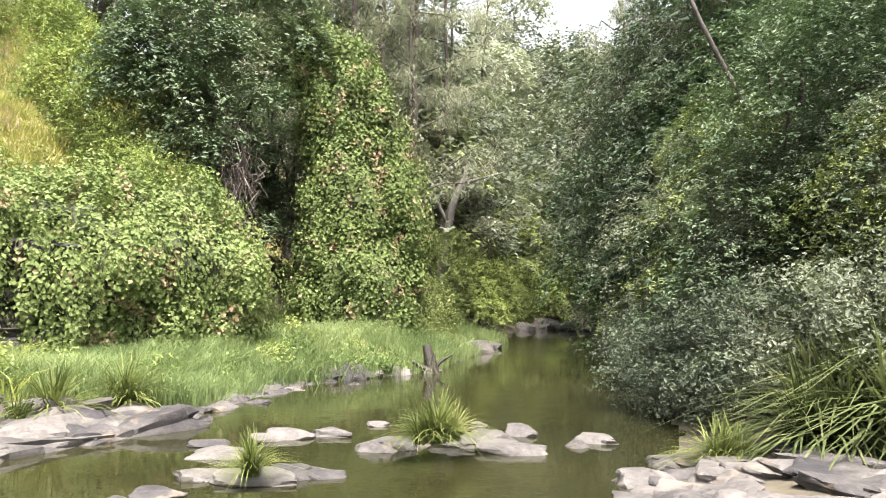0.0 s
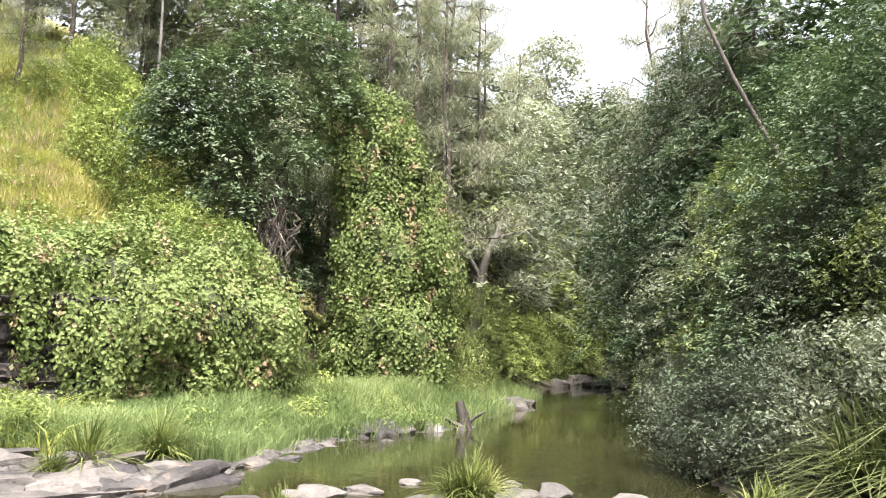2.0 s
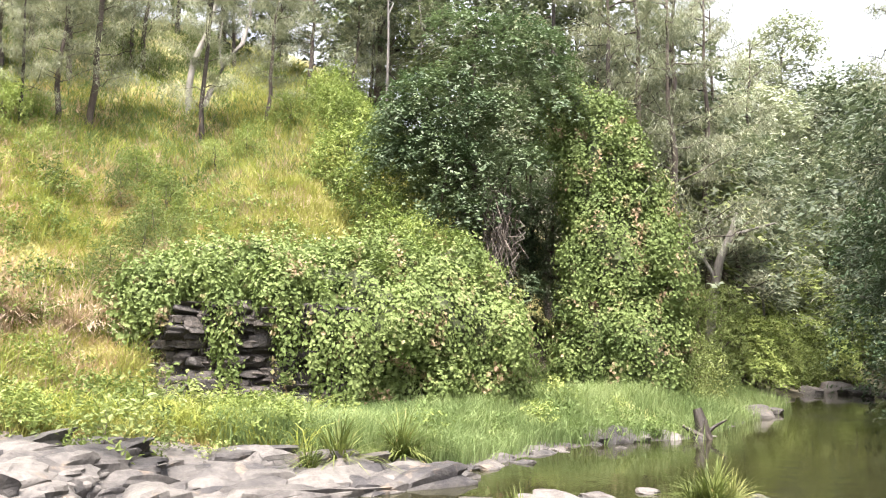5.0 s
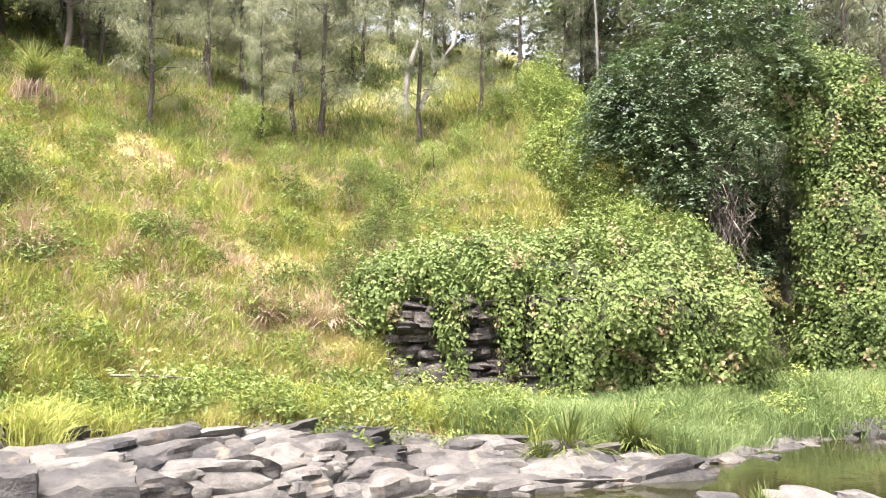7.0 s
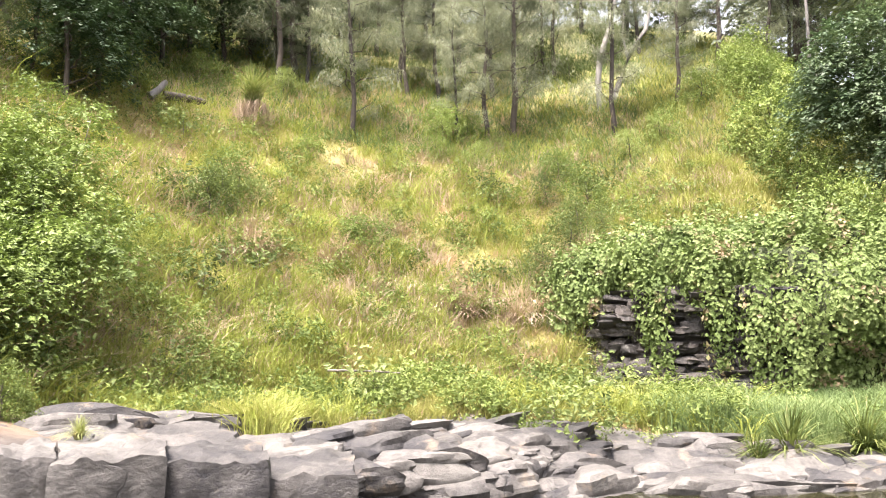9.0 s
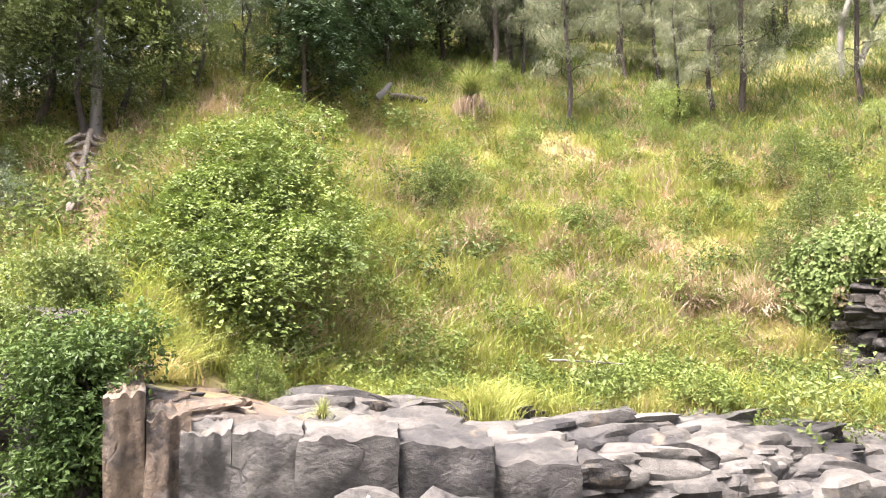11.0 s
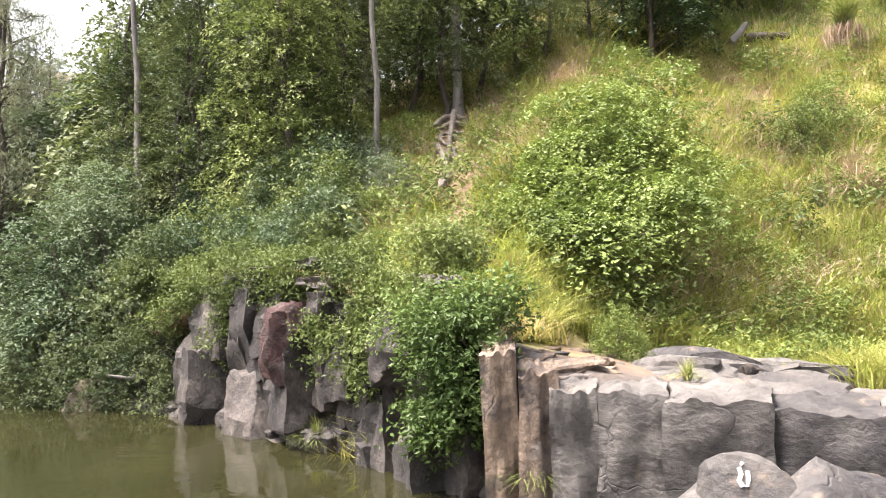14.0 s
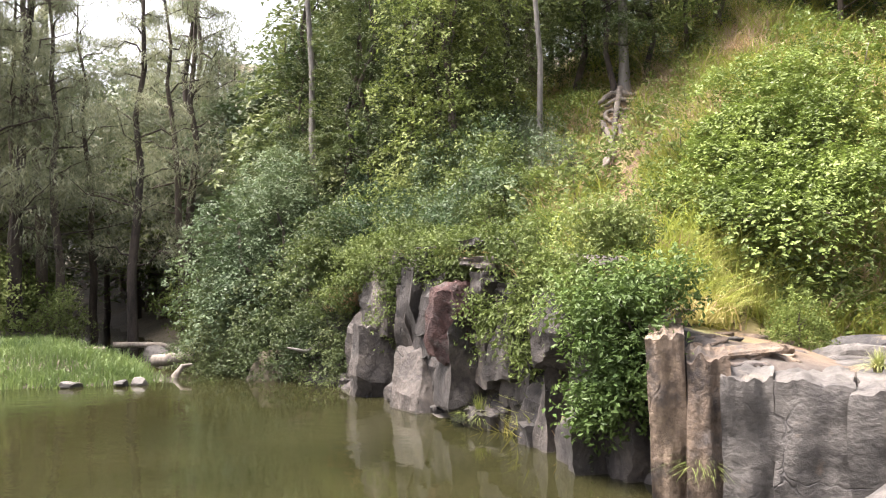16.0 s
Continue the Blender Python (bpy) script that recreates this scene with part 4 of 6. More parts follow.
# far trees with the valley's haze put into their leaf colour
hazed_trees = Grove([broad_tree(tr, 13, 3.4, G["hazy"], 0.3, 0.18, G["bark"], "tree far up the valley, distance haze in its pale leaf colour", 0.1, 26, 16, plain=True, width=0.75) for _ in range(2)])
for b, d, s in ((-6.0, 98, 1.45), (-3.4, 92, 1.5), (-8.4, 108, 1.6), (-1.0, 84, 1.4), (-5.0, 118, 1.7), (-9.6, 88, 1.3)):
    hazed_trees.put(b, d, s)
hazed_trees.fill(tr, 11, -14, 2, 72, 135, 1.0, 1.6, 4)
far_mid.fill(tr, 6, -14, 2, 70, 100, 0.8, 1.2, 5)
far_grey.fill(tr, 6, -15, 4, 76, 135, 1.2, 1.8, 5)
for b, d, s in ((-3.4, 52, 0.9), (-1.0, 60, 1.0), (7, 46, 1.0), (22.9, 42, 1.0), (-6, 86, 1.0), (20, 48, 1.0)):
    gums.put(b, d, s)
shrubs.fill(tr, 10, -3.5, 10, 30, 40, 0.8, 1.3, 1.5)
shrubs.fill(tr, 16, -12.5, -3.5, 58, 80, 1.3, 2.4, 2.0)
bright_shrubs.fill(tr, 6, -10, -3.5, 60, 75, 1.2, 2.2, 2.0)
far_bright.fill(tr, 9, -12, -2, 66, 110, 0.7, 1.5, 4)
# --- trees on the hill
hill_needles = Grove([needle_tree(tr, 10, 2.5, 0.14, G["bark"], NEEDLE, 0.2, 26, None, 56) for _ in range(3)])
for b, e, s in ((43.4, 13.8, 0.95), (55.1, 14.1, 0.75), (45.3, 13.9, 0.7), (51.6, 17.8, 0.85), (47.4, 13.6, 0.5), (40.4, 18.0, 0.8), (58.3, 17.6, 0.6)):
    hill_needles.put(b, hit(b, e), s * 1.35)
hill_needles.fill(tr, 34, 24, 63, 38, 60, 0.9, 1.4, 2.2)
far_grey.fill(tr, 7, 24, 64, 46, 70, 0.7, 1.1, 4)
far_mid.fill(tr, 12, 24, 62, 52, 70, 0.5, 0.9, 2.5)
shrubs.fill(tr, 6, 26, 62, 38, 52, 0.7, 1.2, 2)
for b, e, s in ((58.5, 19, 0.5), (60.5, 18.6, 0.55), (62.5, 18.8, 0.6), (64.5, 18.5, 0.6), (66.5, 18.6, 0.6), (68.5, 18.0, 0.6), (70.5, 17.0, 0.6), (72.5, 15.5, 0.55), (74.5, 14.5, 0.5)):
    far_dark.put(b, hit(b, e) + 1.0, s)
far_pines.fill(tr, 16, 69, 92, 35, 54, 0.7, 1.05, 2.6)
for b, d, s in ((86.8, 26.5, 0.62), (84.0, 27.0, 0.55), (81.5, 27.5, 0.55), (79.0, 28.5, 0.5), (76.5, 29.5, 0.5), (74.0, 30.5, 0.5), (89.6, 25.5, 0.75), (91.5, 27, 0.85), (83, 31, 0.7), (78, 33, 0.65), (72.5, 33, 0.45), (87.5, 31, 0.8)):
    pines.put(b, d, s)
# --- forest over the pool
for b, d, s in ((101.0, 23.5, 0.8), (98.6, 25.5, 0.6), (103.6, 25, 0.75), (106.2, 26, 0.8), (96.4, 27, 0.8), (108.8, 27, 0.85), (111.5, 29, 0.8)):
    pines.put(b, d, s)
dark_trees.fill(tr, 7, 103, 117, 25, 33, 0.45, 0.75, 2.0)
far_pines.fill(tr, 20, 89, 113, 30, 56, 0.85, 1.25, 2.8)
far_dark.fill(tr, 5, 100, 113, 36, 58, 0.8, 1.1, 3)


def overhang_tree(r):
    """A low dark tree whose boughs hang out over the pool."""
    root = tagged(new("tree"), "low dark green tree hanging out over the pool", "tree")
    foot = on_ground(112.5, 24.5, 0.2)
    c, q = [], []
    while len(c) < 110:
        u, e = r.uniform(-1, 1), r.uniform(-4.2, 8.0)
        if abs(u) > math.sqrt(max(0.05, 1.0 - ((e - 0.5) / 8.0) ** 2)):
            continue
        b = 113.6 + 5.6 * u - 0.25 * e * 0.4
        c.append(sight(b, e, 22.6 + 0.16 * (e + 4) + abs(r.normal(0, 1.0))))
        q.append(r.uniform(0.5, 0.95))
    v, f = bough_leaves(r, c, q, 560, 0.1, foot[:2], 0.45, 0.5, 0.45)
    part_np("crown", v, f, G["dark"], root)
    for k in range(9):
        v, f = tube_arrays(wander(r, foot, c[k * 11], 7, 0.25), np.linspace(0.13, 0.03, 7), 6)
        part_np("limb", v, f, G["bark"], root, smooth=True)
    return root


overhang_tree(tr)
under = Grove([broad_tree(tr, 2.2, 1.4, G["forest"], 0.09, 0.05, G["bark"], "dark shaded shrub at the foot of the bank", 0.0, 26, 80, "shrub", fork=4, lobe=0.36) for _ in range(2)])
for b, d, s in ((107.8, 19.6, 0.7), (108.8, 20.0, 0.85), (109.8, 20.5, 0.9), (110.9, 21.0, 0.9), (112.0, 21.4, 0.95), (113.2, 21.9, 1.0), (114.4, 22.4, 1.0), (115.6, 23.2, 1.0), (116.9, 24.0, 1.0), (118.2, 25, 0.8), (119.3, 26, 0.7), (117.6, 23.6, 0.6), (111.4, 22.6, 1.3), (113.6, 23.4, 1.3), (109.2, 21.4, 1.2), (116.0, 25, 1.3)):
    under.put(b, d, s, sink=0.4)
for b, d, s in ((113.5, 50, 1.15), (116.5, 46, 1.0)):
    far_grey.put(b, d, s)
far_grey.fill(tr, 14, 117, 135, 44, 75, 1.1, 1.5, 2.6)
mid_trees.put(100.6, 22.8, 0.75, tall=1.2)
for b, d, s in ((94.3, 22, 0.85), (103.9, 26, 1.2), (110.4, 27, 1.25)):
    gums.put(b, d, s)
for b, d, s in ((122.7, 33, 1.15), (119.5, 36, 1.1), (127, 34, 1.05), (130, 36, 1.0), (125, 42, 1.1), (129, 46, 1.1), (132, 34, 1.0)):
    needle_trees.put(b, d, s)
needle_trees.fill(tr, 20, 119, 137, 32, 56, 1.1, 1.6, 2.4)
needle_trees.fill(tr, 5, 113, 119, 42, 60, 0.8, 1.0, 2.6)
for b, d, s in ((121, 46, 1.05), (124.5, 50, 1.1), (116.8, 44, 1.0), (127.5, 55, 1.2), (130.5, 50, 1.1)):
    far_grey.put(b, d, s)
far_grey.fill(tr, 8, 112, 139, 52, 90, 0.6, 0.95, 4)
for b, d, s in ((113, 38, 1.0), (115.6, 42, 1.0), (112, 46, 1.2), (109.6, 42, 1.1), (107.5, 44, 1.1)):
    far_dark.put(b, d, s)
far_mid.fill(tr, 8, 116, 132, 42, 85, 0.7, 1.1, 4)
shrubs.fill(tr, 12, 116, 135, 30, 48, 0.9, 1.6, 2)

# --- the big bush on the slope and smaller shrubs


def big_bush(r):
    """The wide bush on the slope: a dome of layered sprays over grey stems."""
    root = tagged(new("shrub"), "large bright green bush standing on the grassy slope", "shrub")
    foot = on_ground(77.8, hit(77.8, 3.6) + 1.3, 0.2)
    c, q = [], []
    while len(c) < 150:
        w = unit(r.normal(size=3))
        bc, ec, rb, re_ = ((76.6, 10.6, 4.4, 5.2), (81.6, 6.2, 3.2, 3.3), (73.6, 7.6, 2.9, 3.8), (78.2, 5.4, 4.2, 2.7), (79.4, 9.6, 3.2, 3.6))[len(c) % 5]
        u = r.uniform(0.5, 1.1) if r.uniform() < 0.8 else r.uniform(1.1, 1.4)
        b, e = bc - w[0] * rb * u, ec + w[2] * re_ * u
        d = float(np.interp(e, [2.0, 15.5], [14.6, 21.4])) - 0.3 - 1.2 * abs(w[1]) * u
        c.append(sight(b, e, d))
        q.append(r.uniform(0.38, 0.8))
    v, f = bough_leaves(r, c, q, 850, 0.1, foot[:2], 0.5, 0.55, 0.35)
    part_np("crown", v, f, G["thicket"], root)
    for k in range(26):
        j = int(r.integers(0, len(c)))
        v, f = tube_arrays(wander(r, np.array(foot) + r.normal(0, 0.3, 3) * np.array([1, 1, 0]), c[j], 7, 0.12), np.linspace(0.045, 0.012, 7), 5)
        part_np("stem", v, f, G["deadwood"], root, smooth=True)
    return root


big_bush(tr)
for b, d, s in ((77.5, 12.2, 0.42), (78.4, 12.5, 0.3), (76.6, 12.4, 0.3)):
    bright_shrubs.put(b, d, s)
edge_shrubs.put(48.4, hit(48.4, 13.6), 0.9)
edge_shrubs.put(46.6, hit(46.6, 13.9), 0.6)
for b, e, s in ((46, 12.0, 0.6), (49, 12.6, 0.6), (40, 10.5, 0.8), (64, 9.5, 0.9), (38, 8, 0.9), (60, 17, 0.7), (71, 17, 0.8), (35, 12, 0.7), (33, 13, 0.8), (66.0, 17.5, 0.8), (30, 15, 1.0), (27, 15.5, 1.3), (25.5, 16, 1.3)):
    bright_shrubs.put(b, hit(b, e), s)
for b, e, s in ((39, 7.0, 0.7), (37, 6.5, 0.6), (41, 9, 0.7), (53, 6.5, 0.4), (65, 8.0, 0.8), (63, 9, 0.7), (40.5, 2.5, 0.6), (41.5, 4.5, 0.6), (39.5, 5.5, 0.7), (42.5, 3.0, 0.5)):
    shrubs.put(b, hit(b, e), s)
shrubs.fill(tr, 22, 96.5, 110, 16.5, 24, 0.6, 1.0, 1.0, 1.6)
dark_shrubs.fill(tr, 20, 97, 112, 17.5, 25, 0.55, 1.0, 1.1, 1.6)
grey_shrubs.fill(tr, 6, 93, 99, 19, 24, 0.5, 0.8, 1.0, 2.2)
bright_shrubs.fill(tr, 12, 94, 108, 14.5, 22, 0.35, 0.6, 1.0, 2.0)
weeds.fill(tr, 70, 28, 98, 15, 34, 0.5, 1.3, 0.8)
grey_weeds = Grove([broad_tree(tr, 0.7, 0.6, G["mid"], 0.08, 0.012, G["bark"], "low green scrub on the slope", 0.0, 8, 90, "shrub", fork=3) for _ in range(2)])
grey_weeds.fill(tr, 46, 30, 92, 14, 36, 0.6, 2.1, 0.8)
weeds.fill(tr, 20, 4, 32, 17, 27, 0.7, 1.3, 0.6)


# ================= vines
def vine_mass(name, label, lumps, r, per_m2=20, size=0.17, leaf=None, hang=0.5, category="vines", width=0.75):
    """Vines over a lumpy form: lumps of (x, y, z, rx, ry, rz), leaves outside, an added core inside with shade in its
    dark colour.
    """
    root = tagged(new(name), label, category)
    leaves = []
    small = []
    for x, y, z, rx, ry, rz in lumps:
        for k in range(16 if rx > 0.75 else 0):
            w = unit(r.normal(size=3)) * np.array([rx, ry, rz]) * r.uniform(0.8, 1.05)
            q = (rx + ry + rz) / 3 * r.uniform(0.14, 0.36)
            small.append((x + w[0], y + w[1], z + w[2], q, q, q * r.uniform(0.8, 1.7)))
    for x, y, z, rx, ry, rz in list(lumps) + small:
        c, q = np.array([x, y, z]), np.array([rx, ry, rz])
        area = 4 * math.pi * ((rx * ry) ** 1.6 / 3 + (rx * rz) ** 1.6 / 3 + (ry * rz) ** 1.6 / 3) ** (1 / 1.6)
        n = max(3, int((0.7 if len(small) else 1.0) * per_m2 * area / 6))
        w = unit(r.normal(size=(n, 3)))
        swell = 1 + 0.34 * (vnoise(w[:, 0] * 2.6 + x, w[:, 2] * 2.6 + w[:, 1] * 1.7 + z, 9) - 0.5) * 2
        p = c + w * q * (swell * r.uniform(0.78, 1.12, n))[:, None]
        o = unit(w / q)
        p = np.repeat(p, 6, 0) + r.normal(0, size * 0.75, (n * 6, 3))
        p[:, 2] += r.uniform(-3.5, 2.2, n * 6) * size
        leaves.append(leaf_arrays(p, size, r, 0.5, np.repeat(o, 6, 0) * 1.9, width, hang))
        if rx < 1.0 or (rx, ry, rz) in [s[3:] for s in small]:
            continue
        # added blob that closes the gaps between leaves, coloured dark as inner shade
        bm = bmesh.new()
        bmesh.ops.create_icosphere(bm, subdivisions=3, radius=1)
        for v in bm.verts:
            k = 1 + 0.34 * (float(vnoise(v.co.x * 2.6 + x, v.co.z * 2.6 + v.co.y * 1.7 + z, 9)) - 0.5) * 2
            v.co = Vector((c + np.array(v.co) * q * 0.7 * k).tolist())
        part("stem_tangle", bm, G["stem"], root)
    v, f = joined(leaves)
    part_np("foliage", v, f, leaf or G["vine"], root)
    return root


vr = np.random.default_rng(41)


def at(b, d, z):
    x, y = polar(b, d)
    return float(x), float(y), z


vine_mass("vine_thicket", "tall tree smothered in bright green creeper down to the bank", [
    (*at(8.9, 30, 1.5), 0.9, 1.2, 1.9), (*at(7.2, 30, 2.4), 1.6, 1.5, 2.4), (*at(4.8, 30, 2.4), 1.6, 1.5, 2.6), (*at(8.2, 30.5, 5.4), 0.9, 1.2, 2.4), (*at(6.4, 30.3, 5.8), 1.6, 1.5, 2.8), (*at(4.0, 30.6, 5.2), 1.3, 1.3, 3.2), (*at(2.6, 31, 2.8), 0.7, 0.9, 2.6),
    (*at(9.2, 30.8, 9.4), 0.7, 0.9, 2.0), (*at(7.6, 30.8, 9.2), 1.3, 1.2, 2.2), (*at(5.3, 31, 8.4), 1.3, 1.2, 2.0), (*at(11.0, 30.6, 11.4), 0.7, 0.9, 1.5), (*at(9.0, 31, 11.6), 1.0, 1.0, 1.5), (*at(6.6, 31.2, 10.8), 1.1, 1.0, 1.5)], vr, 250, 0.13, None, 0.35)
upper = []
for k in range(46):      # straggling creeper on the slope above the rock
    b = vr.uniform(17, 41)
    x, y, z = on_ground(b, hit(b, 6.5 + 6.0 * vr.uniform() ** 1.6 - max(0, b - 33) * 0.4))
    q = vr.uniform(0.2, 0.5)
    upper.append((x, y, z + 0.1, q * 1.3, q * 1.3, q * 0.7))
vine_mass("vine_curtain", "bright creeper with dry patches hanging over the rock face", [
    (*at(17.0, 25.0, 2.2), 1.9, 1.3, 2.2), (*at(20.5, 24.5, 2.6), 2.0, 1.4, 2.3), (*at(24.0, 24.0, 3.0), 2.0, 1.3, 2.1), (*at(27.3, 24.6, 4.0), 1.5, 1.4, 1.1), (*at(30.5, 24.6, 4.4), 1.5, 1.3, 0.8),
    (*at(33.5, 24.6, 4.6), 1.3, 1.2, 0.7), (*at(22, 26.2, 4.3), 2.2, 1.5, 1.3), (*at(26, 26.2, 4.8), 2.2, 1.5, 1.0), (*at(15.4, 26.5, 2.2), 1.1, 1.1, 2.2), (*at(18, 26.5, 4.4), 1.6, 1.4, 1.6), (*at(36, 24.6, 4.4), 1.1, 1.1, 0.7), (*at(28.5, 26.5, 5.2), 1.6, 1.3, 0.7), (*at(32, 26.0, 5.0), 1.4, 1.2, 0.6), (*at(35, 26, 5.2), 1.2, 1.0, 0.5), (*at(38.5, 24.9, 4.3), 1.1, 0.9, 0.8), (*at(40.5, 24.9, 3.4), 0.9, 0.8, 0.8), (*at(37.5, 24.0, 4.2), 0.7, 0.6, 0.6), (*at(39.2, 23.9, 3.7), 0.65, 0.5, 0.55), (*at(40.0, 24.2, 2.7), 0.6, 0.5, 0.6), (*at(38.2, 23.3, 3.5), 0.35, 0.3, 0.6), (*at(40.6, 24.4, 1.8), 0.5, 0.4, 0.5), (*at(30.3, 23.0, 4.1), 0.8, 0.7, 0.7), (*at(34.8, 23.4, 4.3), 0.9, 0.6, 0.6),
    (*at(33.6, 22.6, 2.7), 0.3, 0.3, 1.5), (*at(34.3, 22.7, 3.2), 0.3, 0.3, 0.9), (*at(29.6, 22.5, 2.8), 0.4, 0.3, 1.2), (*at(27.0, 22.5, 2.5), 0.5, 0.4, 1.6), (*at(25.2, 22.6, 2.2), 0.6, 0.5, 1.6)] + upper, vr, 250, 0.13, None, 0.35)


def crag_bush(name, label, lumps, r, n, leaf_size, density, mat, hang, category):
    """A bush on a crag: many small leafy lumps strewn through larger ones, on thin stems."""
    root = tagged(new(name), label, category)
    c, q = [], []
    for x, y, z, rx, ry, rz in lumps:
        for k in range(n):
            w = unit(r.normal(size=3)) * r.uniform(0.3, 1.0)
            c.append((x + w[0] * rx, y + w[1] * ry, z + w[2] * rz))
            q.append(r.uniform(0.13, 0.3) * (0.5 + rx))
    v, f = lobe_leaves(r, np.array(c), np.array(q), density, leaf_size, 0.7, hang=hang)
    part_np("foliage", v, f, mat, root)
    for x, y, z, rx, ry, rz in lumps[:14]:
        v, f = tube_arrays(wander(r, (x - 0.1, y + 0.2, z - rz * 0.6), (x, y, z + rz * 0.4), 5, 0.06), [0.03, 0.028, 0.022, 0.016, 0.01], 5)
        part_np("stem", v, f, G["bark"], root, smooth=True)
    return root


crag_bush("cliff_bush", "dense dark green bush growing out of the cliff", [
    (*at(89.2, 10.1, 1.95), 0.6, 0.6, 0.7), (*at(88.3, 10.0, 1.4), 0.5, 0.5, 0.6), (*at(90.4, 10.2, 1.5), 0.55, 0.55, 0.65), (*at(88.0, 10.5, 2.35), 0.55, 0.55, 0.4), (*at(90.8, 10.3, 0.9), 0.4, 0.4, 0.45), (*at(89.6, 10.0, 0.9), 0.4, 0.4, 0.4), (*at(91.2, 10.6, 2.1), 0.5, 0.5, 0.4)], vr, 14, 0.085, 190, G["bush"], 0.1, "bush")
hang_lumps = []
for al in np.linspace(11.5, 14.8, 44):
    px, py, tx, ty, nx, ny = shore_point(float(al))
    deep = 11.65 < al < 12.3 or 13.3 < al < 13.6
    low = 1.8 if deep else 2.9
    k = vr.uniform(0.0, 0.3) if deep else vr.uniform(0.3, 0.9)
    hang_lumps.append((px + nx * k, py + ny * k, low + vr.uniform(-0.25, 0.45), vr.uniform(0.25, 0.5), vr.uniform(0.25, 0.45), vr.uniform(0.3, 0.5) * (2.0 if deep else 0.9)))
top_lumps = []
for al in np.linspace(11.35, 14.5, 58):
    px, py, tx, ty, nx, ny = shore_point(float(al))
    k, zt = vr.uniform(0.05, 0.55), float(np.interp(al, [11, 11.3, 11.5, 12, 13, 14, 14.5], [1.3, 1.5, 2.2, 2.75, 3.1, 2.8, 2.2]))
    top_lumps.append((px + nx * k, py + ny * k, zt + vr.uniform(-0.35, 0.3), vr.uniform(0.25, 0.5), vr.uniform(0.25, 0.45), vr.uniform(0.3, 0.75)))
crag_bush("cliff_scrub", "olive-green scrub and trailing creeper along the top of the cliff", top_lumps, vr, 9, 0.075, 170, G["mid"], 0.6, "scrub")
crag_bush("cliff_creeper", "creeper and scrub trailing over the cliff edge", hang_lumps, vr, 14, 0.075, 180, G["mid"], 0.6, "vines")


def hollow_tree(r):
    """The big dark tree that leans out of the hill over the hollow: crooked stems and layered boughs."""
    root = tagged(new("tree"), "big dark glossy tree leaning over a shaded hollow", "tree")
    low = ([10.0, 11.0, 12.5, 14.0, 15.5, 17.0, 20.0, 23.0], [15.5, 14.0, 13.0, 11.0, 9.3, 8.6, 10.2, 13.0])
    c, q = [], []
    while len(c) < 95:
        b = r.uniform(10.4, 23.0)
        lo = float(np.interp(b, *low))
        e = r.uniform(lo, max(lo + 1, 25.3 - 0.17 * (b - 15.5) ** 2))
        d = 28.2 + 0.035 * (b - 16) ** 2 + 0.09 * (e - lo) + abs(r.normal(0, 0.8))
        c.append(sight(b, e, d))
        q.append(r.uniform(0.6, 1.2))
    v, f = bough_leaves(r, c, q, 420, 0.165, sight(16, 12, 33)[:2], 0.5, 0.55, 0.4)
    part_np("crown", v, f, G["dark"], root)
    base = on_ground(17.0, 31.5, 0.3)
    for b, e, d, w in ((13.0, 15.0, 29.5, 0.13), (16.5, 20.0, 30, 0.16), (20.0, 18.0, 30.5, 0.12), (14.8, 11.0, 29.2, 0.09), (18.5, 12.5, 29.5, 0.1)):
        v, f = tube_arrays(wander(r, base, sight(b, e, d), 8, 0.25), np.linspace(w, w * 0.3, 8), 7, r, 0.06)
        part_np("stem", v, f, G["bark"], root, smooth=True)
    return root


hollow_tree(vr)
for b, e, d, s in ((21.5, 9.0, 29, 0.9), (20.0, 8.4, 28.5, 0.9), (18.4, 7.6, 28, 0.85), (17.0, 6.6, 27.6, 0.8), (22.8, 10.4, 30, 1.0), (24.2, 12.6, 32, 1.0), (25.6, 14.6, 34, 1.25), (26.4, 15.0, 34.5, 1.1)):      # shrubs down the edge of the slope
    gz_ = on_ground(b, d)[2]
    edge_shrubs.put(b, d, s, dz=max(0.0, sight(b, e, d)[2] - gz_ - 1.7 * s))
for b, d, s in ((16.8, 31.5, 1.0), (19.3, 32.5, 0.8), (12.5, 35, 0.9), (13.5, 33.5, 0.6), (10.5, 34, 0.8)):
    dark_trees.put(b, d, s)
for b, e, s in ((26, 14.5, 1.3), (24.3, 13.5, 1.2), (27.2, 16, 1.4), (22.3, 12, 1.1), (20.5, 10.5, 1.0), (23.6, 15.5, 1.4)):
    edge_shrubs.put(b, hit(b, e), s)


# worn path up the slope
PATH = [(88.9, 3.2), (88.7, 4.6), (88.4, 6.0), (88.0, 7.4), (86.8, 8.8), (85.8, 10.5), (85.0, 12.0)]
vs, fs = [], []
pr = np.random.default_rng(71)
for k, (b, e) in enumerate(PATH):
    d = hit(b, e)
    for s in (-0.3, -0.1, 0.1, 0.3):
        x, y = polar(b + math.degrees((s + pr.normal(0, 0.07)) / d), d)
        vs.append((float(x), float(y), gz1(x, y) + 0.06))
    if k:
        fs += [(4 * k - 4 + j, 4 * k - 3 + j, 4 * k + 1 + j, 4 * k + j) for j in range(3)]
path_ob = part_np("path", np.array(vs), np.array(fs), G["dirt"], None, "", True)
tagged(path_ob, "worn path of bare orange earth up the slope", "path", kind="structure")
ROOT_LINE = [tuple(float(c) for c in polar(b, hit(b, e))) for b, e in ((89.8, 7.4), (89.3, 9.0), (88.9, 11.0), (88.7, 13.0))]
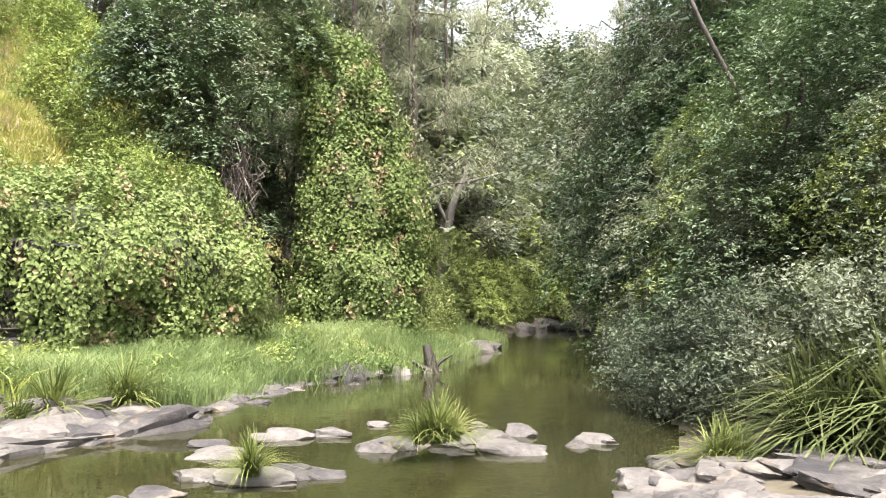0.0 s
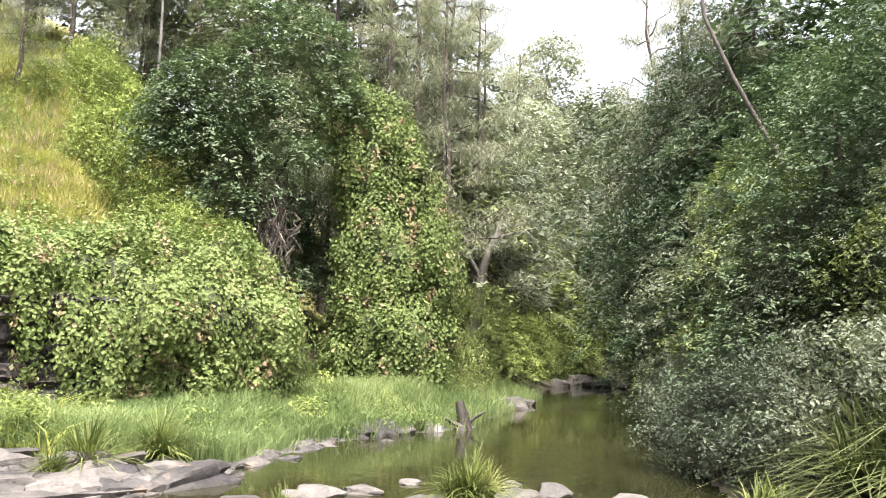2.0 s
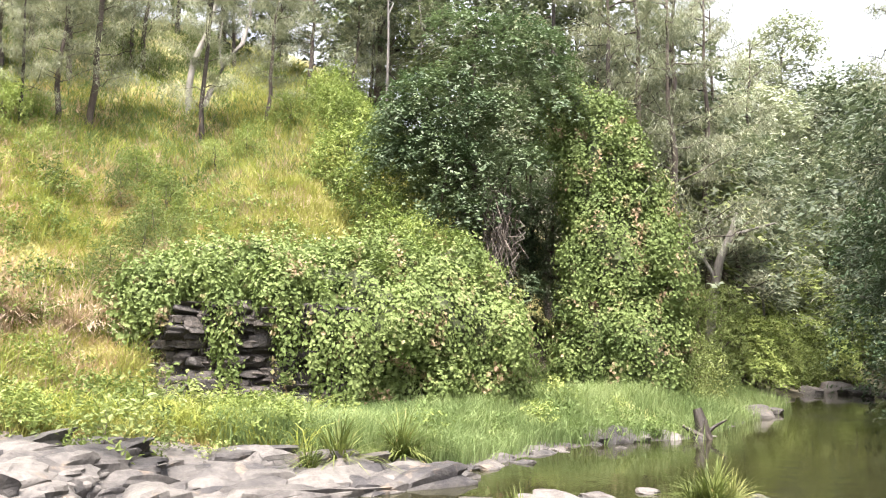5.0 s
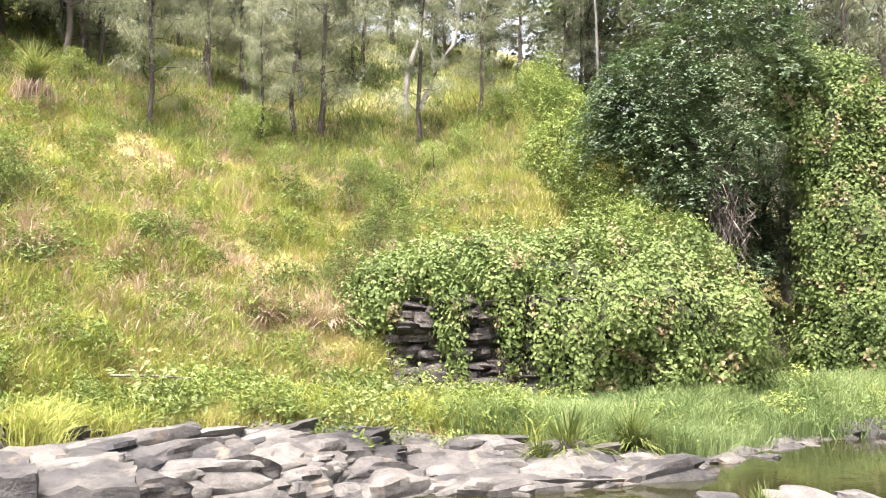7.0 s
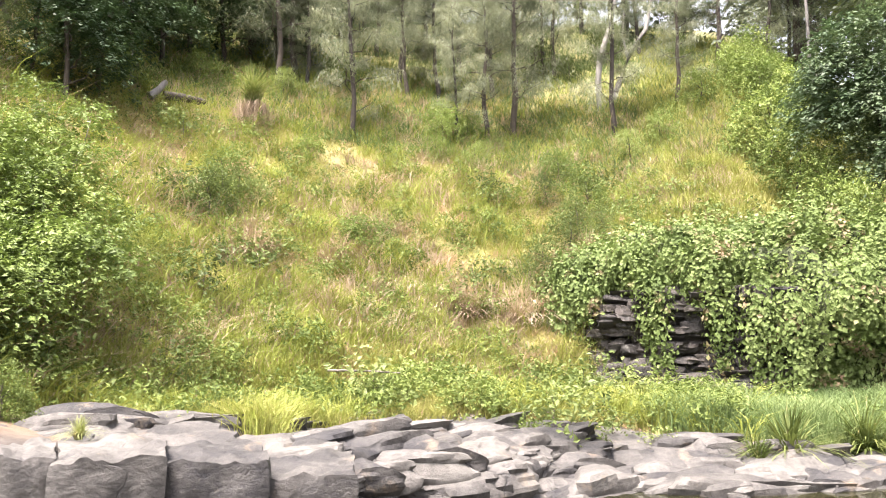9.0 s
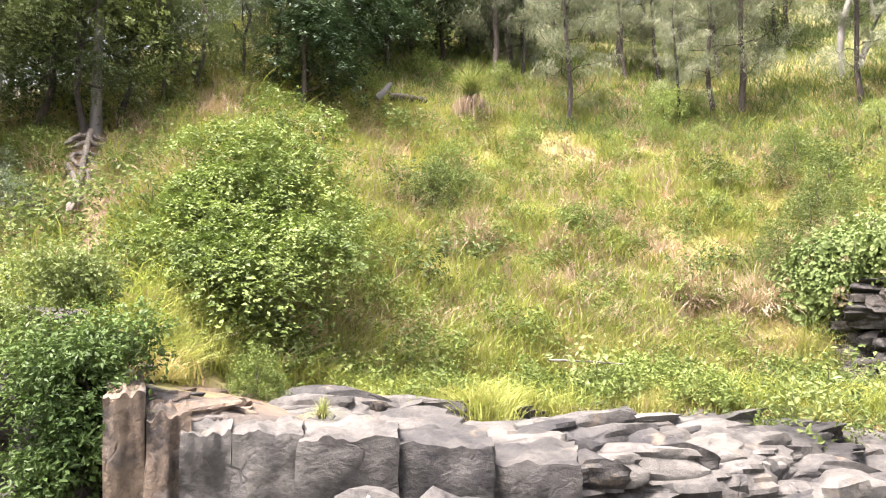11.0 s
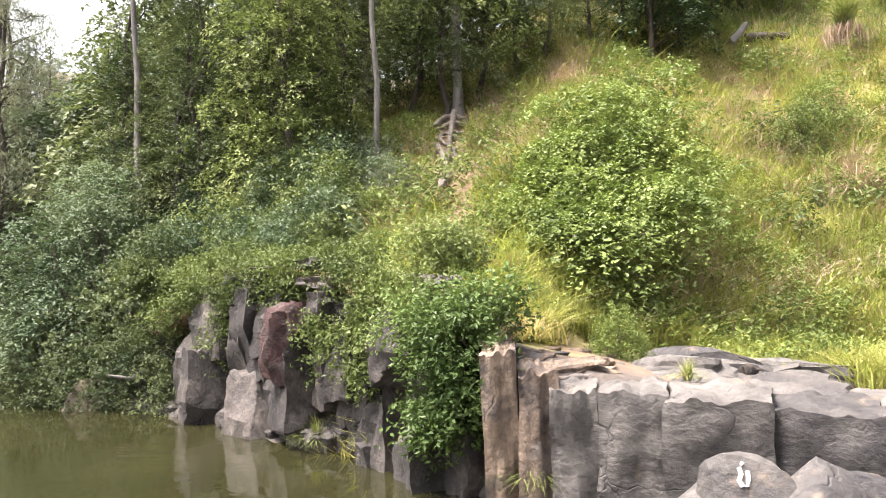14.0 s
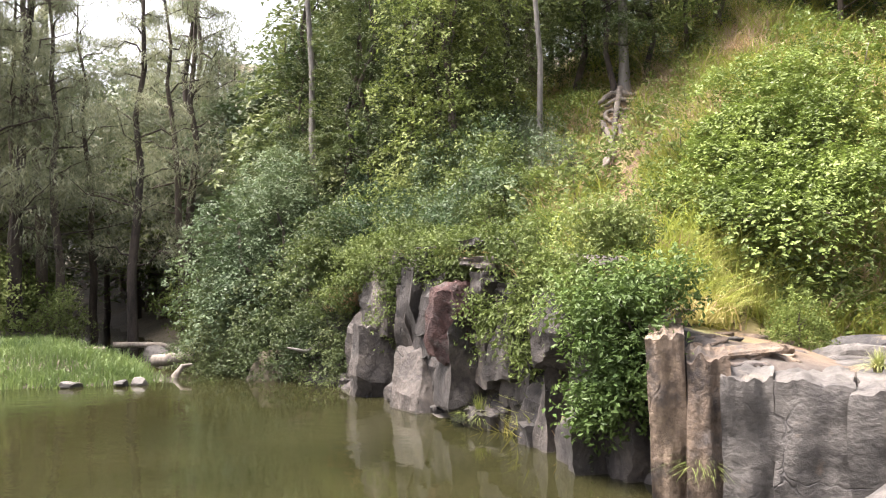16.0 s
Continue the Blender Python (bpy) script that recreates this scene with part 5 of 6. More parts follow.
earth = np.maximum(earth, np.exp(-(side_of(gx, gy, ROOT_LINE)[0] / 0.6) ** 2))      # bare earth under the roots
ground.data.attributes["earthy"].data.foreach_set("value", np.asarray(earth, dtype=np.float32).ravel())
PATH_LINE = [tuple(float(c) for c in polar(b, hit(b, e))) for b, e in PATH]

# ================= grass
def scatter(r, n, b0, b1, d0, d1, keep):
    """Points in a sector of the plan, denser near the eye; keep(x, y, z) picks among them."""
    b = r.uniform(b0, b1, n)
    d = d0 * (d1 / d0) ** r.uniform(0, 1, n)
    x, y = polar(b, d)
    z = ground_z(x, y)
    m = keep(x, y, z)
    return np.stack([x[m], y[m], z[m] - 0.03], 1)


def stuff(name, me, label, category="grass"):
    return tagged(new(name, me), label, category, kind="stuff")


def spikes_mesh(name, p, height, r, mat, width=0.035, blades=6, spread=0.2, lean=0.5):
    """Cheap tufts for the slope: one leaning triangle a blade."""
    n = len(p) * blades
    base = np.repeat(p, blades, 0) + np.stack([r.normal(0, spread, n), r.normal(0, spread, n), np.zeros(n)], 1)
    h = np.repeat(np.broadcast_to(height, (len(p),)), blades) * r.uniform(0.4, 1.2, n)
    d = unit(np.stack([r.normal(0, lean, n), r.normal(0, lean, n), np.ones(n)], 1))
    az = r.uniform(0, 2 * math.pi, n)
    side = np.stack([np.cos(az), np.sin(az), np.zeros(n)], 1) * width * 0.5
    v = np.stack([base - side, base + side, base + d * h[:, None]], 1).reshape(-1, 3)
    return mesh_np(name, v, np.arange(3 * n).reshape(-1, 3), mat)


def on_slope(x, y, z):
    dl, al = side_of(x, y, SHORE_L)
    ragged = ledge_depth(np.degrees(np.arctan2(-x, y))) * (0.75 + 0.6 * vnoise(x * 0.8, y * 0.8, 17))
    earthy = np.exp(-((x + 11.9) / 1.5) ** 2 - ((y - 2.5) / 2.2) ** 2) * step(84, 81.5, np.degrees(np.arctan2(-x, y)))
    worn = (np.abs(side_of(x, y, PATH_LINE)[0]) < 0.5) | (np.abs(side_of(x, y, ROOT_LINE)[0]) < 0.62)
    return (dl > ragged * 0.85) & ~worn & (z < 32) & (earthy < 0.16 + 0.45 * vnoise(x * 2, y * 2, 18))


gr = np.random.default_rng(51)
p = scatter(gr, 72000, 28, 101, 11, 44, on_slope)
h = 0.40 * (0.45 + vnoise(p[:, 0] * 0.7, p[:, 1] * 0.7, 23) * 1.0)
stuff("slope_grass", spikes_mesh("slope_grass", p, h, gr, G["grass"], 0.036, 7, 0.15, 1.2), "sunlit yellow-green grass with dry straw on the steep slope")
p = scatter(gr, 26000, 28, 100, 12, 42, lambda x, y, z: on_slope(x, y, z) & (side_of(x, y, TOE)[0] > -0.5) & (vnoise(x * 0.55, y * 0.55, 29) + 0.35 * vnoise(x * 1.6, y * 1.6, 30) > 0.74))
stuff("dry_grass", spikes_mesh("dry_grass", p, 0.55, gr, G["straw"], 0.03, 7, 0.15, 1.3), "dry straw-coloured grass in patches on the slope")
p = scatter(gr, 14000, 28, 100, 11, 36, lambda x, y, z: on_slope(x, y, z) & (side_of(x, y, SHORE_L)[0] > 0.8 + 1.4 * ledge_depth(np.degrees(np.arctan2(-x, y)))) & (vnoise(x * 0.6, y * 0.6, 37) > 0.6))
p = np.repeat(p, 7, 0) + gr.normal(0, 0.13, (len(p) * 7, 3)) + np.array([0, 0, 0.22])
v, f = leaf_arrays(p, 0.095, gr, 0.9, None, 0.6)
stuff("slope_herbs", mesh_np("slope_herbs", v, f, G["herb"]), "broad-leaved green herbs among the slope grass", "herbs")
p = scatter(gr, 26000, 28, 100, 12, 42, lambda x, y, z: on_slope(x, y, z) & (vnoise(x * 0.5, y * 0.5, 47) + 0.4 * vnoise(x * 2, y * 2, 48) > 0.72))
stuff("fresh_grass", spikes_mesh("fresh_grass", p, 0.5, gr, G["bench"], 0.024, 7, 0.13, 1.3), "patches of fresh light green grass on the slope")
p = scatter(gr, 13000, 58, 95, 12.4, 23, on_slope)
h = 0.5 * (0.5 + vnoise(p[:, 0] * 0.8, p[:, 1] * 0.8, 44) * 0.9)
stuff("pale_grass", blades_mesh("pale_grass", p, h, gr, G["fresh"], width=0.024, blades=7, spread=0.14, lean=0.7), "pale green seeding grass below the bush")
p = scatter(gr, 20000, 34, 86, 12, 26, lambda x, y, z: on_slope(x, y, z) & (side_of(x, y, TOE)[0] < 1.5))
h = 0.55 * (0.5 + vnoise(p[:, 0] * 0.8, p[:, 1] * 0.8, 43) * 0.9)
stuff("bench_grass", blades_mesh("bench_grass", p, h, gr, G["bench"], width=0.02, blades=7, spread=0.14, lean=0.6), "tall yellow-green grass on the flat behind the rocks")
p = scatter(gr, 1300, 30, 97, 13, 40, on_slope)
q = 0.16 + 0.42 * gr.uniform(0, 1, len(p)) ** 2
v, f = lobe_leaves(gr, p + np.stack([q * 0, q * 0, q * 0.8], 1), q, 110, 0.1)
stuff("slope_scrub", mesh_np("slope_scrub", v, f, G["herb"]), "low scrubby plants scattered over the slope", "scrub")
p = scatter(gr, 9000, 28, 99, 12.5, 46, lambda x, y, z: on_slope(x, y, z) & (vnoise(x * 0.7, y * 0.7, 61) > 0.35))
stuff("grass_tussocks", blades_mesh("grass_tussocks", p, gr.uniform(0.4, 0.95, len(p)), gr, G["fresh"], width=0.032, blades=16, spread=0.13, lean=0.8), "tussocks of long green grass standing out of the slope")
p = scatter(gr, 4200, 28, 97, 13, 40, lambda x, y, z: on_slope(x, y, z) & (side_of(x, y, TOE)[0] > 0) & (vnoise(x * 0.5, y * 0.5, 29) > 0.4))
stuff("dry_tussocks", blades_mesh("dry_tussocks", p, gr.uniform(0.4, 0.9, len(p)), gr, G["straw"], width=0.03, blades=16, spread=0.12, lean=1.0), "pinkish dry tussocks of dead grass on the slope")
bank = lambda x, y, z: on_slope(x, y, z) & (side_of(x, y, TOE)[0] < 1)
p = scatter(gr, 26000, -5, 34, 13, 42, bank)
h = 0.8 * (0.5 + vnoise(p[:, 0] * 0.8, p[:, 1] * 0.8, 27) * 0.8)
stuff("bank_grass", blades_mesh("bank_grass", p, h, gr, G["lush"], width=0.022, blades=7, spread=0.16, lean=0.5), "lush green grass and herbs on the creek bank")
p = scatter(gr, 14000, -3, 34, 14, 34, lambda x, y, z: bank(x, y, z) & (vnoise(x * 0.7, y * 0.7, 31) > 0.62))
p = np.repeat(p, 6, 0) + gr.normal(0, 0.12, (len(p) * 6, 3)) + np.array([0, 0, 0.3])
v, f = leaf_arrays(p, 0.12, gr, 0.9, None, 0.6)
stuff("bank_herbs", mesh_np("bank_herbs", v, f, G["bush"]), "leafy green herbs covering the creek bank", "herbs")
p = scatter(gr, 20000, 8, 34, 24, 60, lambda x, y, z: (side_of(x, y, TOE)[0] > 1) & (np.abs(np.degrees(np.arctan2(-x, y)) - 12.3) > 2.2))
stuff("hill_grass", spikes_mesh("hill_grass", p, 0.6, gr, G["bench"], 0.05, 6), "long pale grass on the hillside above the vines")
p = scatter(gr, 15000, 28, 72, 34, 62, lambda x, y, z: side_of(x, y, TOE)[0] > 1)
stuff("upper_grass", spikes_mesh("upper_grass", p, 0.55, gr, G["lush"], 0.05, 7, 0.25, 0.9), "shaded green grass under the casuarinas on the hill")
p = scatter(gr, 6000, 116, 138, 19, 32, lambda x, y, z: (side_of(x, y, SHORE_R)[0] < 0) & (z < 6))
stuff("pool_bank_grass", blades_mesh("pool_bank_grass", p, 0.36 * gr.uniform(0.5, 1.3, len(p)), gr, G["lush"], width=0.03, blades=7, spread=0.2, lean=0.5), "green grass on the low bank at the end of the pool")

al = gr.uniform(11.2, 14.5, 2600)
al = al[vnoise(al * 6.0, al * 0, 83) > 0.35]
edge = np.array([shore_point(float(a)) for a in al])
off = gr.uniform(0.45, 1.8, len(al))
x, y = edge[:, 0] + edge[:, 4] * off, edge[:, 1] + edge[:, 5] * off
p = np.stack([x, y, np.maximum(ground_z(x, y), np.interp(al, [11, 11.5, 12, 13, 14, 14.6], [1.4, 2.1, 2.6, 2.95, 2.6, 1.4])) - 0.05], 1)
stuff("cliff_edge_grass", blades_mesh("cliff_edge_grass", p, gr.uniform(0.12, 0.45, len(p)), gr, G["grass"], width=0.02, blades=12, spread=0.16, lean=1.1, arch=0.5), "long grass hanging over the edge of the cliff")


# ================= strap-leaved tufts
def strap_tuft(r, h, blades, mat, label, name="grass_tuft", droop=1.0, broad=1.0):
    """A fountain of long arching leaves."""
    vs, fs = [], []
    t = np.linspace(0, 1, 5)
    for k in range(blades):
        az, L, a = r.uniform(0, 6.283), h * r.uniform(0.6, 1.25), r.uniform(0.15, 1.0) * droop
        out = L * a * (t * 0.35 + t ** 2 * 0.55)
        up = L * (t * (1.15 - 0.25 * a) - t ** 2.4 * 0.55 * a)
        w = 0.011 * np.array([1, 1.2, 1.0, 0.7, 0.1]) * (0.7 + h) * broad
        o = r.normal(0, 0.06 * h, 2)
        c, s = math.cos(az), math.sin(az)
        for q in range(5):
            vs.append((o[0] + out[q] * c - w[q] * s, o[1] + out[q] * s + w[q] * c, up[q]))
            vs.append((o[0] + out[q] * c + w[q] * s, o[1] + out[q] * s - w[q] * c, up[q]))
        b = k * 10
        fs += [(b + 2 * q, b + 2 * q + 1, b + 2 * q + 3, b + 2 * q + 2) for q in range(4)]
    return tagged(part_np(name, np.array(vs), np.array(fs), mat), label, "grass tuft")


sr = np.random.default_rng(61)
tufts = Grove([strap_tuft(sr, 0.8, 260, G["lomandra"], "arching tuft of strap-leaved grass among the rocks", "grass_tuft", 1.5, 0.65) for _ in range(3)])
for b, d, s, dz in ((0.3, 12.1, 1.0, 0.7), (-0.9, 12.3, 0.8, 0.7), (1.5, 12.0, 0.7, 0.7), (13.2, 10.5, 0.75, 0.6), (25.8, 15.8, 1.5, 0.1), (21.4, 17.2, 1.5, 0.1), (27.8, 15.2, 0.9, 0.1), (-19, 12.2, 1.0, 0.05), (-20.3, 12.4, 0.9, 0.05), (99.0, 13.6, 0.6, 0.5),
                    (84.0, 9.5, 0.55, 0.45), (83.2, 9.5, 0.5, 0.4), (78, 9.8, 0.35, 0.3), (73, 10.2, 0.35, 0.3), (66, 11.5, 0.4, 0.1)):
    tufts.put(b, d, s, dz=dz)
reeds = Grove([strap_tuft(sr, 1.1, 190, G["reed"], "tall dark strap-leaved clump drooping over the bank", "grass_tuft", 1.6, 0.8) for _ in range(2)])
for b, d, s, dz in ((-24.5, 12.6, 1.3, 0), (-26.3, 12.4, 1.4, 0), (-28.0, 12.8, 1.5, 0.1), (-29.8, 12.2, 1.5, 0.1), (-27.2, 13.4, 1.5, 0.4), (-31.4, 12.2, 1.5, 0.2), (-25.5, 13.4, 1.4, 0.3), (-29.0, 13.6, 1.5, 0.6), (-31.0, 13.6, 1.5, 0.7)):
    reeds.put(b, d, s, dz=dz)
dry_tufts = Grove([strap_tuft(sr, 0.8, 260, G["straw"], "grey-brown clump of dead hanging grass on the slope", "dry_clump", 1.5, 0.5) for _ in range(2)])
for b, e, s in ((56.1, 5.6, 1.0), (56.8, 5.2, 0.9), (62.1, 5.6, 1.0), (62.3, 6.8, 0.9), (61.7, 6.2, 0.9), (55.0, 8.2, 0.8), (53.5, 8.0, 0.8), (52.0, 7.4, 0.7), (47.9, 1.4, 1.0), (46.8, 1.3, 1.0), (43.4, 0.9, 1.0), (42.2, 1.0, 1.0), (49, 2.2, 0.9), (47.5, 2.0, 0.9), (44, 2.0, 0.8), (45.5, 2.2, 0.8), (42, 2.0, 0.8), (50.5, 8, 0.7), (66, 10, 0.8), (59, 9, 0.7), (72, 8, 0.6), (36.5, 5.2, 0.7), (38, 5.0, 0.8), (52, -3.2, 0.5), (60, -3.8, 0.5), (39.5, 4.6, 1.1), (40.5, 3.0, 1.1), (38.2, 5.4, 1.0), (41.2, 1.6, 1.0), (40.0, 3.8, 1.0), (43.0, 2.2, 1.0)):
    dry_tufts.put(b, hit(b, e), s * 1.35)
dry_tufts.fill(sr, 46, 34, 84, 17, 36, 0.45, 1.0, 0.9)

# grass tree with a skirt of dead leaves
x, y, z = on_ground(62.3, hit(62.3, 14.6))
palm = tagged(new("grass_tree"), "grass tree with a green crown and a skirt of dead leaves", "grass tree")
palm.matrix_basis = pose(x, y, z)
v, f = tube_arrays([(0, 0, -0.2), (0, 0, 0.5), (0.03, 0, 1.1)], [0.28, 0.24, 0.2], 9, sr, 0.05)
part_np("trunk", v, f, G["bark"], palm, smooth=True)
v, f = strand_arrays(np.stack([sr.normal(0, 0.28, 900), sr.normal(0, 0.28, 900), sr.uniform(0.8, 1.2, 900)], 1), 0.95, sr, 1.0, 0.03, 0.3)
part_np("dead_skirt", v, f, G["straw"], palm, "straw-coloured skirt of dead leaves")
crown = strap_tuft(sr, 1.6, 200, G["lomandra"], "", "crown", 1.0)
crown.parent = palm
crown.location = (0, 0, 1.05)
del crown["category"]

# ================= dead wood
def log(name, label, pts, radii, mat, category="log", sides=8):
    v, f = tube_arrays(np.array(pts), radii, sides, sr, 0.06)
    o = part_np(name, v, f, mat, None, label, True)
    return tagged(o, label, category)


log("fallen_log", "thick weathered log lying across the end of the pool", [sight(121.5, -5.2, 25.5), sight(119, -5.0, 25), sight(116.3, -5.0, 24.6)], [0.18, 0.17, 0.13], G["deadwood"])
log("fallen_log", "grey fallen trunk on the far bank", [sight(131, -4.2, 28), sight(128, -4.2, 28), sight(124.5, -4.3, 28.5)], [0.16, 0.15, 0.1], G["deadwood"])
log("fallen_log", "thin grey log on the far bank", [sight(124, -4.0, 30), sight(121, -4.1, 30), sight(119.5, -4.6, 29)], [0.1, 0.1, 0.08], G["deadwood"])
log("dead_branch", "forked dead branch standing in the water", [sight(119.9, -7.1, 22.5), sight(120.1, -6.2, 22.5), sight(119.6, -5.6, 22.6), sight(119.0, -5.5, 22.6)], [0.12, 0.1, 0.07, 0.03], G["deadwood"])
log("dead_branch", "crooked bare branch over the water", [sight(109.5, -4.8, 20.6), sight(110.4, -4.4, 20.2), sight(111.2, -4.9, 20), sight(112.6, -4.6, 19.9)], [0.07, 0.06, 0.05, 0.02], G["palebark"])
log("dead_branch", "long pale stick lying in the grass", [sight(57.0, -2.2, 16.6), sight(54.2, -2.3, 16.4), sight(51.8, -2.5, 16.2)], [0.024, 0.02, 0.014], G["deadwood"])
wx, wy, wz = on_ground(68.8, hit(68.8, 16.0))
log("fallen_log", "short white log on the hillside", [(wx + 0.8, wy - 0.55, wz + 0.0), (wx + 0.75, wy - 0.2, wz + 0.35), (wx + 0.7, wy + 0.1, wz + 0.75)], [0.15, 0.14, 0.11], G["palebark"])
log("fallen_log", "dark rotten log on the hillside", [(wx, wy + 0.3, wz + 0.4), (wx + 0.1, wy + 1.0, wz + 0.42), (wx + 0.1, wy + 2.0, wz + 0.4)], [0.2, 0.18, 0.15], G["bark"])

stump = tagged(new("tree_stump"), "dark broken stump leaning at the water's edge", "stump")
sx, sy, _ = on_ground(0.6, 25.2)
stump.matrix_basis = pose(sx, sy, 0)
for nm, pts, rd, mt in (("trunk", [(0, 0, -0.2), (-0.1, 0.05, 0.45), (-0.22, 0.1, 0.85)], [0.24, 0.18, 0.12], G["wetwood"]),
                        ("root", [(-0.65, -0.1, 0.35), (-0.25, -0.15, 0.15), (0.05, -0.2, 0.0)], [0.05, 0.07, 0.09], G["wetwood"]),
                        ("root", [(0.6, 0.2, 0.55), (0.25, 0.1, 0.35), (0.0, 0.05, 0.1)], [0.03, 0.05, 0.07], G["wetwood"]),
                        ("root", [(0.02, -0.2, 0.55), (0.0, -0.25, 0.2), (0.15, -0.25, -0.05)], [0.05, 0.06, 0.07], G["wetwood"])):
    v, f = tube_arrays(np.array(pts), rd, 8, sr, 0.1)
    part_np(nm, v, f, mt, stump, smooth=True)

# pale crooked trees on the hill
d = hit(36.9, 15.8)
crooked = tagged(new("tree"), "crooked pale-barked tree with twisted bare stems", "tree")
for pts, rd in (([(37.0, 15.4), (37.1, 17.5), (36.9, 19.2), (36.1, 21.2), (35.5, 23.5), (35.4, 27)], (0.2, 0.17, 0.15, 0.13, 0.11, 0.06)),
                ([(36.4, 15.4), (35.6, 17.4), (34.7, 19.4), (33.6, 20.8), (33.1, 22.6), (33.4, 26)], (0.17, 0.15, 0.13, 0.12, 0.09, 0.05)),
                ([(34.9, 19.0), (35.2, 20.4), (35.0, 22.5)], (0.08, 0.06, 0.03))):
    v, f = tube_arrays(np.array([sight(b, e, d) for b, e in pts]), rd, 8, sr, 0.08)
    part_np("stem", v, f, G["palebark"], crooked, smooth=True)
dead = tagged(new("tree"), "bare white dead tree with a forked top", "tree")
for pts, rd in (([(0.3, -1.2), (0.0, 3.0), (-0.6, 6.2), (-1.5, 8.4), (-1.8, 9.5)], (0.26, 0.22, 0.2, 0.13, 0.05)), ([(-0.7, 6.4), (-1.6, 8.0), (-3.2, 8.4), (-4.3, 8.7)], (0.12, 0.1, 0.07, 0.03)), ([(-0.3, 5.0), (0.6, 6.8), (1.0, 8.2)], (0.12, 0.08, 0.03))):
    v, f = tube_arrays(np.array([sight(b, e, 40) for b, e in pts]), rd, 8, sr, 0.06)
    part_np("limb", v, f, G["palebark"], dead, smooth=True)
leaning = log("tree", "dark leaning trunk among the trees of the bank", [(*polar(-25.0, 22.0), 3.0), sight(-21.5, 11.5, 21.0), sight(-20.0, 14.5, 20.6), sight(-18.0, 18.5, 20.4), sight(-16.2, 22.5, 20.4), sight(-15.6, 27, 20.4)], [0.1, 0.075, 0.065, 0.06, 0.05, 0.04], G["wetwood"], "tree")

